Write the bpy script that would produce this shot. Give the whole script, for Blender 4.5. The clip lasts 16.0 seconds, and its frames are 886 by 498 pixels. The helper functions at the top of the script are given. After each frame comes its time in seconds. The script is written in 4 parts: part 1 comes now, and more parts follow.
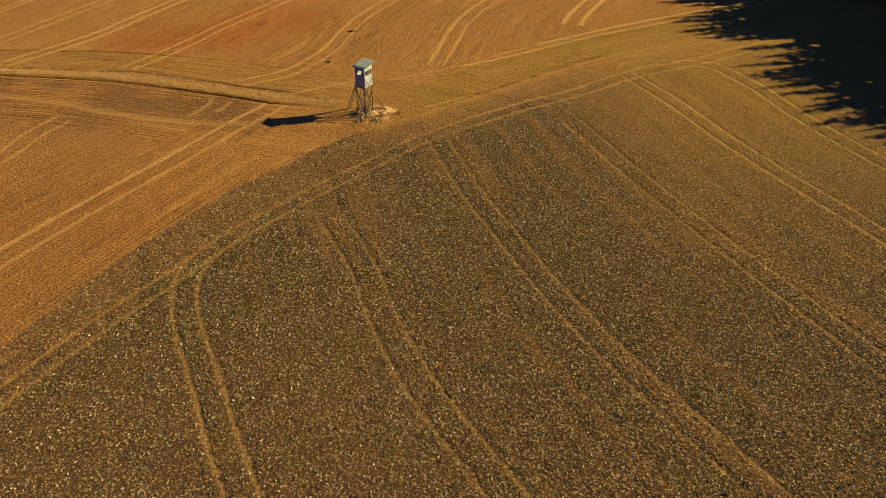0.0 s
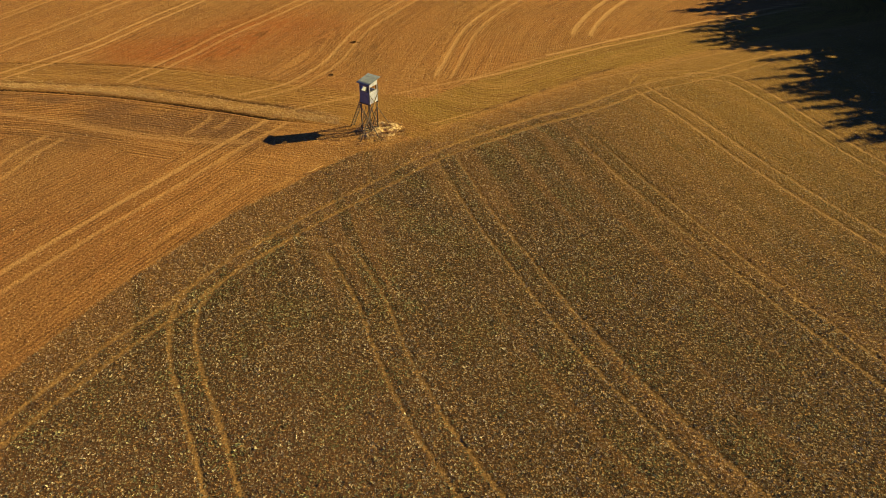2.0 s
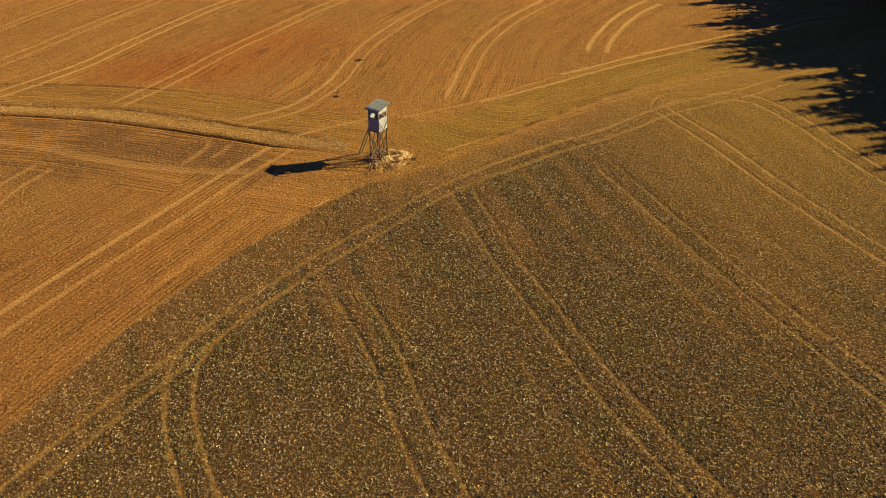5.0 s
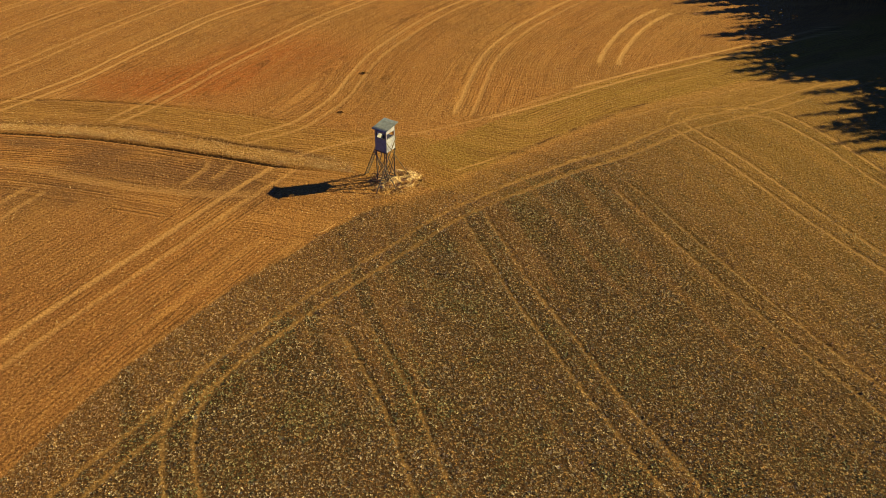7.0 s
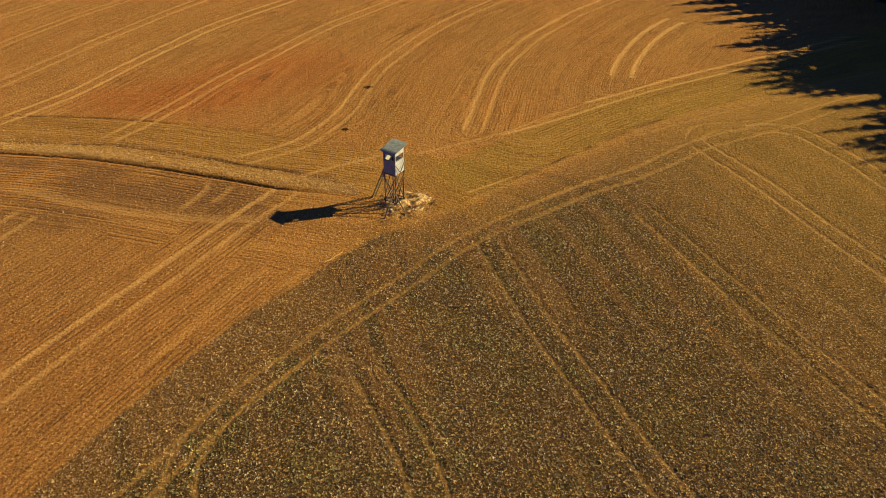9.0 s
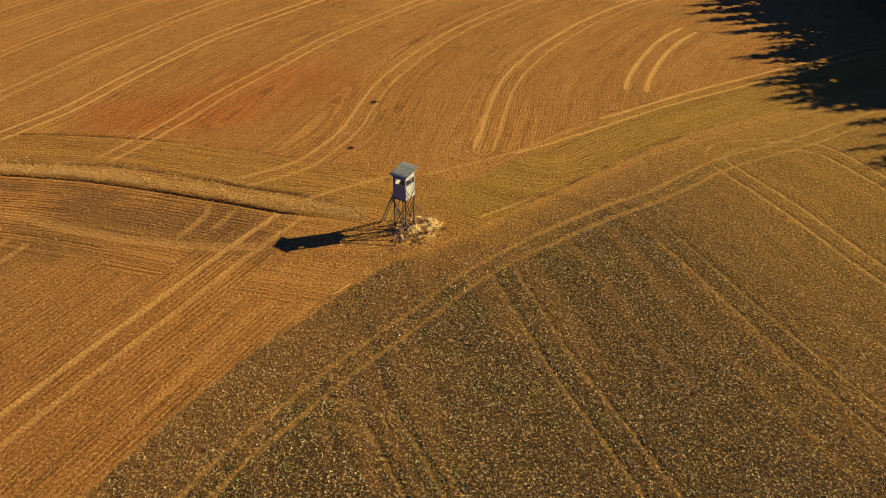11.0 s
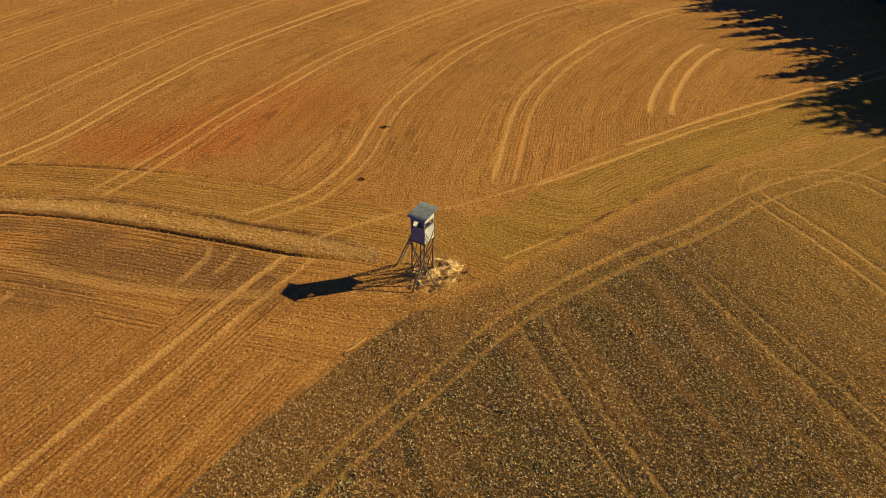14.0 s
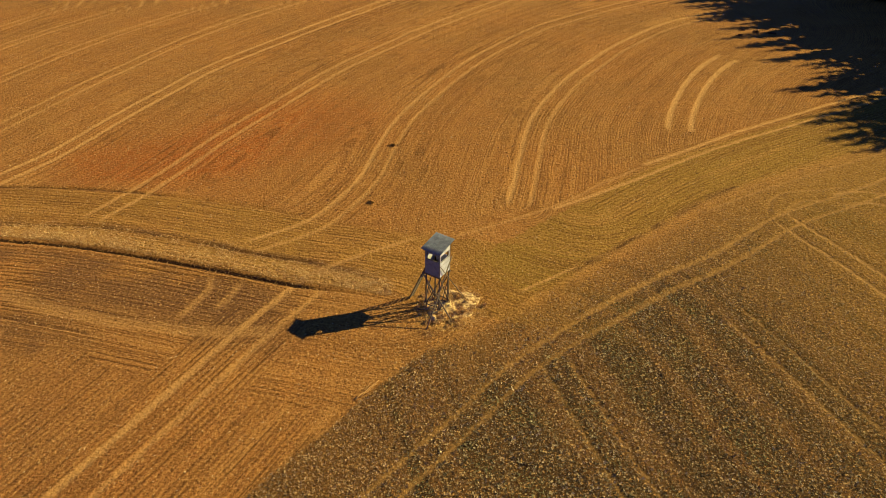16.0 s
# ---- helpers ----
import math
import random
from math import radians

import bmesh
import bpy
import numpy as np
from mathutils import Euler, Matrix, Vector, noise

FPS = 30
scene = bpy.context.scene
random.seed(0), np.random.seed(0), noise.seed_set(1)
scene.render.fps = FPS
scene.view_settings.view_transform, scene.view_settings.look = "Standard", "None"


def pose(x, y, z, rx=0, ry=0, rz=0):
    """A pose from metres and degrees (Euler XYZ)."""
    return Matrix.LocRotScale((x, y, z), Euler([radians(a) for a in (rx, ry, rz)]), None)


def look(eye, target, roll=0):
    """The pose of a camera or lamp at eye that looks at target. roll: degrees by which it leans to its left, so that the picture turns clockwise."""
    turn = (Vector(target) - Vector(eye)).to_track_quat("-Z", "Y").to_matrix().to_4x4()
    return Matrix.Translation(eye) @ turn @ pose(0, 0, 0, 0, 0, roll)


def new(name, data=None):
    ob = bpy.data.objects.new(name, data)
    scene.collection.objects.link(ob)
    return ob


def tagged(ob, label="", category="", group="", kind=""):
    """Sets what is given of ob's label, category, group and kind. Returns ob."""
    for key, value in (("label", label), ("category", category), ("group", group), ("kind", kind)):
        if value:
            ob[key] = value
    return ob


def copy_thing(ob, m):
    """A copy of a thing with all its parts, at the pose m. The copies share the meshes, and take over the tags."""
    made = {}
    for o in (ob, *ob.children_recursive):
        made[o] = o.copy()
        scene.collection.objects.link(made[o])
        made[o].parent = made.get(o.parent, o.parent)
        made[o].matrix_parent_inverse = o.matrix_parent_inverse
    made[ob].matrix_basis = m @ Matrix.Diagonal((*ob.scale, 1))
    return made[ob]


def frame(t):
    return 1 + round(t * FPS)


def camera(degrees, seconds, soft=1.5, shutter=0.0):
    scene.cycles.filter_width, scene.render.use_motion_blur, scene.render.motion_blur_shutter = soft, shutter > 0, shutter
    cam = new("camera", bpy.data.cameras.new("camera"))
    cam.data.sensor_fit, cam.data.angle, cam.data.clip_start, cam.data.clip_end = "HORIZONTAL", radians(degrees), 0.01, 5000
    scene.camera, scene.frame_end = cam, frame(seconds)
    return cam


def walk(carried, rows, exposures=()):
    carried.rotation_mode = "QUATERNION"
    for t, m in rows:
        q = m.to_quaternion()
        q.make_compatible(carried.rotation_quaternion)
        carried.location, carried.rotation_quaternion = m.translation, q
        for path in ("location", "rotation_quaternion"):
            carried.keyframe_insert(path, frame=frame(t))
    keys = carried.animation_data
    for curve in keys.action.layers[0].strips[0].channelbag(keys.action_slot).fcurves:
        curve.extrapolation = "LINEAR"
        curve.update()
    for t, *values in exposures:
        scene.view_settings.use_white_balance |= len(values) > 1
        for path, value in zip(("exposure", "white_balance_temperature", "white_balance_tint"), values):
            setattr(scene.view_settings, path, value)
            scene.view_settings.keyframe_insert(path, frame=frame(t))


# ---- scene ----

from math import sin, cos, pi, sqrt, atan2

# ------------------------------------------------------------------ camera
PATH = [
    (0, (-4.99, -79.57, 36.94), (3.60, -31.11, 2.61), 0.77),
    (2, (-5.37, -75.39, 37.04), (3.35, -26.94, 2.74), 0.78),
    (4, (-5.78, -71.18, 37.13), (3.08, -22.72, 2.87), 0.79),
    (6, (-6.21, -66.91, 37.22), (2.78, -18.45, 3.00), 0.80),
    (8, (-6.67, -62.59, 37.30), (2.46, -14.14, 3.12), 0.80),
    (10, (-7.14, -58.23, 37.38), (2.11, -9.77, 3.23), 0.81),
    (12, (-7.64, -53.82, 37.46), (1.74, -5.36, 3.34), 0.82),
    (14, (-8.17, -49.36, 37.53), (1.35, -0.90, 3.45), 0.83),
    (16, (-8.72, -44.85, 37.59), (0.94, 3.60, 3.55), 0.84),
]
EXPOSURE, KELVIN, TINT = 1.03, 4700, 24
cam = camera(60.95, 16.0, soft=0.5)
walk(cam, [(t, look(e, g, r)) for t, e, g, r in PATH], [(0, EXPOSURE, KELVIN, TINT), (16, EXPOSURE, KELVIN, TINT)])

# ------------------------------------------------------------------ daylight
SUN_EL, SUN_AZ = radians(28.6), atan2(0.92, 10.3)     # low sun, counted from +x towards +y
world = bpy.data.worlds.new("sky")
scene.world = world
world.use_nodes = True
wt = world.node_tree
sky = wt.nodes.new("ShaderNodeTexSky")
sky.sky_type, sky.sun_disc = "NISHITA", False
sky.sun_elevation, sky.sun_rotation = SUN_EL, pi / 2 - SUN_AZ
sky.altitude, sky.air_density, sky.dust_density, sky.ozone_density = 1500, 1.0, 0.1, 3.0
deep = wt.nodes.new("ShaderNodeMix")          # the deep blue of a very clear sky
deep.data_type, deep.blend_type = "RGBA", "MULTIPLY"
deep.inputs[0].default_value, deep.inputs[7].default_value = 1.0, (0.72, 0.84, 1.35, 1)
wt.links.new(sky.outputs[0], deep.inputs[6])
wt.links.new(deep.outputs[2], wt.nodes["Background"].inputs[0])
wt.nodes["Background"].inputs[1].default_value = 0.027
sun_data = bpy.data.lights.new("sun", "SUN")
sun_data.energy, sun_data.angle, sun_data.color = 5.0, radians(0.6), (1.0, 0.750, 0.122)
sun = new("sun", sun_data)
to_sun = Vector((cos(SUN_EL) * cos(SUN_AZ), cos(SUN_EL) * sin(SUN_AZ), sin(SUN_EL)))
sun.matrix_world = look(to_sun * 200, (0, 0, 0))


# ------------------------------------------------------------------ material helpers
class Nodes:
    """A small writer of node trees."""

    def __init__(self, name):
        self.mat = bpy.data.materials.new(name)
        self.mat.use_nodes = True
        self.t = self.mat.node_tree
        self.bsdf = self.t.nodes["Principled BSDF"]
        self.bsdf.inputs["Specular IOR Level"].default_value = 0.25

    def put(self, socket, value):
        if isinstance(value, bpy.types.NodeSocket):
            self.t.links.new(value, socket)
        elif isinstance(value, tuple) and len(value) == 3 and socket.type == "RGBA":
            socket.default_value = (*value, 1)
        else:
            socket.default_value = value

    def math(self, op, a, b=0.0, clamp=False):
        n = self.t.nodes.new("ShaderNodeMath")
        n.operation, n.use_clamp = op, clamp
        self.put(n.inputs[0], a)
        self.put(n.inputs[1], b)
        return n.outputs[0]

    def mix(self, f, a, b, blend="MIX"):
        n = self.t.nodes.new("ShaderNodeMix")
        n.data_type, n.blend_type = "RGBA", blend
        self.put(n.inputs[0], f)
        self.put(n.inputs[6], a)
        self.put(n.inputs[7], b)
        return n.outputs[2]

    def attr(self, name):
        n = self.t.nodes.new("ShaderNodeAttribute")
        n.attribute_name = name
        return n.outputs["Fac"]

    def coord(self, kind="Object"):
        return self.t.nodes.new("ShaderNodeTexCoord").outputs[kind]

    def scaled(self, vec, scale):
        n = self.t.nodes.new("ShaderNodeMapping")
        n.inputs["Scale"].default_value = scale
        self.put(n.inputs["Vector"], vec)
        return n.outputs[0]

    def noise(self, vec, scale, detail=3.0, rough=0.6):
        n = self.t.nodes.new("ShaderNodeTexNoise")
        self.put(n.inputs["Vector"], vec)
        n.inputs["Scale"].default_value, n.inputs["Detail"].default_value, n.inputs["Roughness"].default_value = scale, detail, rough
        return n.outputs["Fac"]

    def voronoi(self, vec, scale):
        n = self.t.nodes.new("ShaderNodeTexVoronoi")
        self.put(n.inputs["Vector"], vec)
        n.inputs["Scale"].default_value = scale
        return n.outputs["Distance"], n.outputs["Color"]

    def step(self, value, lo, hi):
        n = self.t.nodes.new("ShaderNodeMapRange")
        n.interpolation_type = "SMOOTHSTEP"
        self.put(n.inputs[0], value)
        n.inputs[1].default_value, n.inputs[2].default_value = lo, hi
        return n.outputs[0]

    def ramp(self, value, stops):
        n = self.t.nodes.new("ShaderNodeValToRGB")
        self.put(n.inputs[0], value)
        e = n.color_ramp.elements
        while len(e) < len(stops):
            e.new(0.5)
        for el, (p, c) in zip(e, stops):
            el.position, el.color = p, (*c, 1)
        return n.outputs[0]

    def island(self):
        return self.t.nodes.new("ShaderNodeNewGeometry").outputs["Random Per Island"]

    def bump(self, height, strength=0.5, distance=0.02, normal=None):
        n = self.t.nodes.new("ShaderNodeBump")
        n.inputs["Strength"].default_value, n.inputs["Distance"].default_value = strength, distance
        self.put(n.inputs["Height"], height)
        if normal is not None:
            self.put(n.inputs["Normal"], normal)
        return n.outputs[0]

    def done(self, colour, rough=0.8, normal=None, metal=0.0):
        self.put(self.bsdf.inputs["Base Color"], colour)
        self.put(self.bsdf.inputs["Roughness"], rough)
        self.put(self.bsdf.inputs["Metallic"], metal)
        if normal is not None:
            self.put(self.bsdf.inputs["Normal"], normal)
        return self.mat


def soil_material():
    m = Nodes("field_soil")
    p = m.coord()
    crop, track, rowc, rowk = m.attr("crop"), m.attr("track"), m.attr("rowc"), m.attr("rowk")
    dark_soil, olive, straw, red, streak = m.attr("dark_soil"), m.attr("olive"), m.attr("straw"), m.attr("red"), m.attr("streak")
    along = m.attr("along")
    broad = m.noise(p, 0.07, 4.0)
    middle = m.noise(p, 0.8, 4.0)
    fine = m.noise(p, 3.2, 4.0, 0.7)
    grit = m.noise(p, 4.6, 3.0, 0.75)
    # tilled loam
    c = m.mix(m.step(broad, 0.35, 0.68), (0.345, 0.147, 0.020), (0.305, 0.145, 0.024))
    c = m.mix(red, c, (0.325, 0.096, 0.004))
    c = m.mix(m.math("MULTIPLY", m.step(middle, 0.35, 0.7), 0.35), c, (0.225, 0.100, 0.024))
    c = m.mix(olive, c, (0.250, 0.142, 0.010))
    c = m.mix(m.math("MULTIPLY", m.step(streak, 0.50, 0.25), 0.40), c, (0.190, 0.080, 0.012))
    c = m.mix(m.math("MULTIPLY", m.step(streak, 0.55, 0.80), 0.35), c, (0.420, 0.205, 0.036))
    # drill rows, uneven and broken up along their length
    comb = m.t.nodes.new("ShaderNodeCombineXYZ")
    m.put(comb.inputs[0], m.math("MULTIPLY", m.math("ADD", rowc, m.math("MULTIPLY", m.math("SUBTRACT", middle, 0.5), 0.12)), 3.7))
    m.put(comb.inputs[1], m.math("MULTIPLY", along, 0.14))
    lines = m.noise(comb.outputs[0], 1.0, 2.0, 0.75)
    wave = m.math("MULTIPLY", m.math("SUBTRACT", lines, 0.5), 4.0)
    c = m.mix(m.math("MULTIPLY", m.step(lines, 0.52, 0.62), rowk), c, (0.085, 0.034, 0.006))
    c = m.mix(m.math("MULTIPLY", m.step(lines, 0.46, 0.34), m.math("MULTIPLY", rowk, 0.6)), c, (0.450, 0.220, 0.035))
    drill = m.math("SINE", m.math("MULTIPLY", m.math("ADD", rowc, m.math("MULTIPLY", m.math("SUBTRACT", middle, 0.5), 0.22)), 2 * pi / 0.45))
    patchy = m.math("MULTIPLY", rowk, m.step(m.noise(comb.outputs[0], 0.45, 3.0), 0.34, 0.60))
    c = m.mix(m.math("MULTIPLY", m.step(drill, 0.05, 0.85), m.math("MULTIPLY", patchy, 0.85)), c, (0.105, 0.042, 0.007))
    c = m.mix(m.math("MULTIPLY", m.step(drill, -0.2, -0.9), m.math("MULTIPLY", patchy, 0.5)), c, (0.440, 0.210, 0.032))
    # crop soil, darkened for shade between plants, with leaves too small to stand alone
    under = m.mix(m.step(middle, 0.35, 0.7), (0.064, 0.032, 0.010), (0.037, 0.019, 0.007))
    under = m.mix(m.math("MULTIPLY", m.step(streak, 0.46, 0.70), 0.55), under, (0.190, 0.086, 0.018))
    dist, cell = m.voronoi(p, 6.5)
    sep = m.t.nodes.new("ShaderNodeSeparateColor")
    m.put(sep.inputs[0], cell)
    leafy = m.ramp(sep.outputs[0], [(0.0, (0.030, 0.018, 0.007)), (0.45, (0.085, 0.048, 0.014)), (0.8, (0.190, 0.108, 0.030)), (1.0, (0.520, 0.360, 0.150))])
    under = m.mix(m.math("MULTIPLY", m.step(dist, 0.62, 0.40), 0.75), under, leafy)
    under = m.mix(m.math("MULTIPLY", olive, 0.58), under, (0.260, 0.135, 0.012))
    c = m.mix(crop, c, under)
    c = m.mix(dark_soil, c, (0.120, 0.056, 0.022))
    # furrow, bank and crop edge carry a broken dark line in the colour
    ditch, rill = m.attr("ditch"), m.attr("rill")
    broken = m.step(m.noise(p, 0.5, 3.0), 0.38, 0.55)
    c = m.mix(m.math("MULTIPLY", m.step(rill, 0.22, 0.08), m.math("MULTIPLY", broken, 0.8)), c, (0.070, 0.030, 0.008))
    # straw and dry grass lying about
    c = m.mix(m.math("MULTIPLY", straw, m.step(fine, 0.35, 0.65)), c, (0.480, 0.265, 0.055))
    # rolled wheel marks, paler and smoother
    pale = m.mix(m.step(fine, 0.3, 0.7), (0.530, 0.285, 0.070), (0.410, 0.210, 0.048))
    pale = m.mix(m.math("MULTIPLY", crop, 0.85), pale, m.mix(m.step(fine, 0.3, 0.7), (0.330, 0.182, 0.042), (0.205, 0.108, 0.022)))
    lug = m.math("MULTIPLY", m.step(m.math("SINE", m.math("ADD", m.math("MULTIPLY", along, 15.0), m.math("MULTIPLY", middle, 5.0))), 0.2, 0.9), 0.30)
    pale = m.mix(lug, pale, (0.220, 0.110, 0.022))
    c = m.mix(m.math("MULTIPLY", track, m.step(middle, 0.0, 0.45)), c, pale)
    # near-black line in the colour along the bed of the ditch
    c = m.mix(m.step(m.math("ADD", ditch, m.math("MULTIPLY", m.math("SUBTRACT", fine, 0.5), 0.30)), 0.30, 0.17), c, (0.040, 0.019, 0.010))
    # shade of small dimples put into the colour, weaker on wheel marks
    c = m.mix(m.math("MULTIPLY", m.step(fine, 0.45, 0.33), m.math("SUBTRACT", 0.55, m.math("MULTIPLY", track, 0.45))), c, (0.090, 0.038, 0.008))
    # clods and light specks; hollows between them get their shade in the colour
    loose = m.math("SUBTRACT", 1.0, m.math("MULTIPLY", track, 0.75))
    c = m.mix(m.math("MULTIPLY", m.math("MULTIPLY", m.step(grit, 0.55, 0.66), 0.65), loose), c, (0.520, 0.280, 0.060))
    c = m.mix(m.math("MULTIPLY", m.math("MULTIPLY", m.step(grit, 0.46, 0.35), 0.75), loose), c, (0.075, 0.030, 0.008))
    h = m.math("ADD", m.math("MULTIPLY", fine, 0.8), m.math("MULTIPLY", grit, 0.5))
    h = m.math("ADD", h, m.math("MULTIPLY", wave, m.math("MULTIPLY", rowk, -0.20)))
    m.bsdf.inputs["Specular IOR Level"].default_value = 0.08
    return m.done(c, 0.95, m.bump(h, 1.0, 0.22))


def leaf_material():
    m = Nodes("crop_leaves")
    p = m.coord()
    tone = m.attr("tone")
    r = m.math("ADD", m.math("MULTIPLY", m.island(), 0.30), m.math("MULTIPLY", m.attr("plant"), 0.70))
    dull = m.ramp(r, [(0.10, (0.044, 0.032, 0.015)), (0.45, (0.130, 0.092, 0.040)), (0.68, (0.300, 0.210, 0.098)), (0.90, (0.620, 0.465, 0.270))])
    green = m.ramp(r, [(0.10, (0.034, 0.036, 0.008)), (0.55, (0.130, 0.124, 0.022)), (0.90, (0.400, 0.345, 0.110))])
    ochre = m.ramp(r, [(0.10, (0.100, 0.053, 0.013)), (0.5, (0.250, 0.143, 0.036)), (0.90, (0.570, 0.360, 0.140))])
    brown = m.ramp(r, [(0.10, (0.070, 0.034, 0.015)), (0.55, (0.220, 0.114, 0.046)), (0.90, (0.500, 0.305, 0.145))])
    c = m.mix(m.math("MULTIPLY", m.step(m.noise(p, 0.22, 3.0), 0.46, 0.62), 0.75), dull, green)
    c = m.mix(m.step(m.attr("warm"), 0.20, 0.85), c, ochre)
    c = m.mix(m.math("MULTIPLY", m.step(tone, 0.45, 0.72), 0.65), c, brown)
    return m.done(c, 0.55)


def straw_material(name="dry_straw", dark=1.0):
    m = Nodes(name)
    c = m.ramp(m.island(), [(0.0, (0.26 * dark, 0.120 * dark, 0.026 * dark)), (0.6, (0.50 * dark, 0.270 * dark, 0.065 * dark)), (1.0, (0.82 * dark, 0.56 * dark, 0.21 * dark))])
    return m.done(c, 0.75)


def clod_material():
    m = Nodes("earth_clods")
    c = m.ramp(m.island(), [(0.0, (0.140, 0.062, 0.012)), (0.5, (0.270, 0.125, 0.022)), (0.85, (0.440, 0.230, 0.050)), (1.0, (0.760, 0.560, 0.260))])
    return m.done(c, 0.95)


def wood_material(name, a, b, rough=0.8, along=(1, 1, 0.08)):
    m = Nodes(name)
    p = m.scaled(m.coord(), along)
    g = m.noise(p, 28.0, 4.0)
    st = m.noise(m.coord(), 2.2, 3.0)
    c = m.mix(m.step(g, 0.3, 0.7), a, b)
    c = m.mix(m.math("MULTIPLY", m.step(st, 0.45, 0.7), 0.45), c, tuple(v * 0.5 for v in a))
    return m.done(c, rough, m.bump(g, 0.5, 0.01))


def sheet_material():
    m = Nodes("weathered_roof_sheet")
    p = m.coord()
    n = m.noise(p, 3.0, 5.0)
    c = m.mix(m.step(n, 0.35, 0.7), (0.070, 0.078, 0.150), (0.120, 0.130, 0.235))
    c = m.mix(m.math("MULTIPLY", m.step(m.noise(p, 9.0, 3.0), 0.55, 0.75), 0.5), c, (0.085, 0.082, 0.100))
    return m.done(c, 0.55, m.bump(n, 0.2, 0.004))


def needle_material():
    m = Nodes("spruce_needles")
    c = m.ramp(m.island(), [(0.0, (0.018, 0.034, 0.010)), (0.7, (0.040, 0.066, 0.018)), (1.0, (0.080, 0.100, 0.030))])
    return m.done(c, 0.7)


SOIL, LEAF, STRAW, CLOD = soil_material(), leaf_material(), straw_material(), clod_material()
POLE = wood_material("weathered_pole", (0.085, 0.058, 0.038), (0.150, 0.105, 0.068))
PALE_POLE = wood_material("peeled_pole", (0.150, 0.105, 0.066), (0.230, 0.165, 0.105))
BOARD = wood_material("grey_board", (0.400, 0.380, 0.500), (0.560, 0.540, 0.680), 0.8, (1, 1, 0.15))
# for the wall turned from the sun: its shade is in the darker tone
SHADE_PANEL = wood_material("shade_panel", (0.180, 0.170, 0.150), (0.240, 0.228, 0.200), 0.7, (1, 1, 0.2))
DARK_BOARD = wood_material("dark_board", (0.090, 0.070, 0.055), (0.140, 0.110, 0.085))
SHEET, NEEDLE = sheet_material(), needle_material()
BARK = wood_material("bark", (0.060, 0.042, 0.030), (0.110, 0.080, 0.055), 0.9, (1, 1, 0.3))


# ------------------------------------------------------------------ mesh helpers
def part(name, bm, material, parent, label="", smooth=False):
    me = bpy.data.meshes.new(name)
    bm.to_mesh(me)
    bm.free()
    me.materials.append(material)
    if smooth:
        for f in me.polygons:
            f.use_smooth = True
    ob = new(name, me)
    if parent is not None:
        ob.parent = parent
    if label:
        ob["label"] = label
    return ob


def array_mesh(name, verts, faces, material, smooth=False):
    """A mesh from arrays of corners and of faces that all have the same number of corners."""
    me = bpy.data.meshes.new(name)
    n = faces.shape[1]
    me.vertices.add(len(verts))
    me.vertices.foreach_set("co", verts.astype(np.float32).ravel())
    me.loops.add(faces.size)
    me.loops.foreach_set("vertex_index", faces.astype(np.int32).ravel())
    me.polygons.add(len(faces))
    me.polygons.foreach_set("loop_start", np.arange(0, faces.size, n, dtype=np.int32))
    me.update(calc_edges=True)
    me.polygons.foreach_set("use_smooth", np.full(len(faces), smooth))
    me.materials.append(material)
    return new(name, me)


def box(bm, x0, x1, y0, y1, z0, z1, z1b=None):
    """A box; z1b is the height of the top at the x1 end, for a sloping top."""
    zb = z1 if z1b is None else z1b
    v = [bm.verts.new(c) for c in ((x0, y0, z0), (x1, y0, z0), (x1, y1, z0), (x0, y1, z0), (x0, y0, z1), (x1, y0, zb), (x1, y1, zb), (x0, y1, z1))]
    for f in ((0, 3, 2, 1), (4, 5, 6, 7), (0, 1, 5, 4), (1, 2, 6, 5), (2, 3, 7, 6), (3, 0, 4, 7)):
        bm.faces.new([v[i] for i in f])


def rod(bm, a, b, r0, r1=None, sides=8, crook=0.0, seed=0):
    """A round pole from a to b that tapers and bends a little."""
    a, b = Vector(a), Vector(b)
    r1 = r0 if r1 is None else r1
    rnd = random.Random(seed)
    d = (b - a).normalized()
    s = d.orthogonal().normalized()
    u = d.cross(s)
    steps = 5
    rings = []
    for i in range(steps + 1):
        k = i / steps
        off = Vector((0, 0, 0)) if i in (0, steps) else s * rnd.uniform(-crook, crook) + u * rnd.uniform(-crook, crook)
        c, r = a.lerp(b, k) + off, r0 + (r1 - r0) * k
        rings.append([bm.verts.new(c + (s * cos(2 * pi * j / sides) + u * sin(2 * pi * j / sides)) * r * rnd.uniform(0.93, 1.07)) for j in range(sides)])
    for p, q in zip(rings, rings[1:]):
        for j in range(sides):
            bm.faces.new((p[j], p[(j + 1) % sides], q[(j + 1) % sides], q[j]))
    bm.faces.new(rings[0][::-1])
    bm.faces.new(rings[-1])


def pole(name, a, b, r0, r1, material, parent, seed=0, crook=0.012, label=""):
    bm = bmesh.new()
    rod(bm, a, b, r0, r1, crook=crook, seed=seed)
    return part(name, bm, material, parent, label, smooth=True)


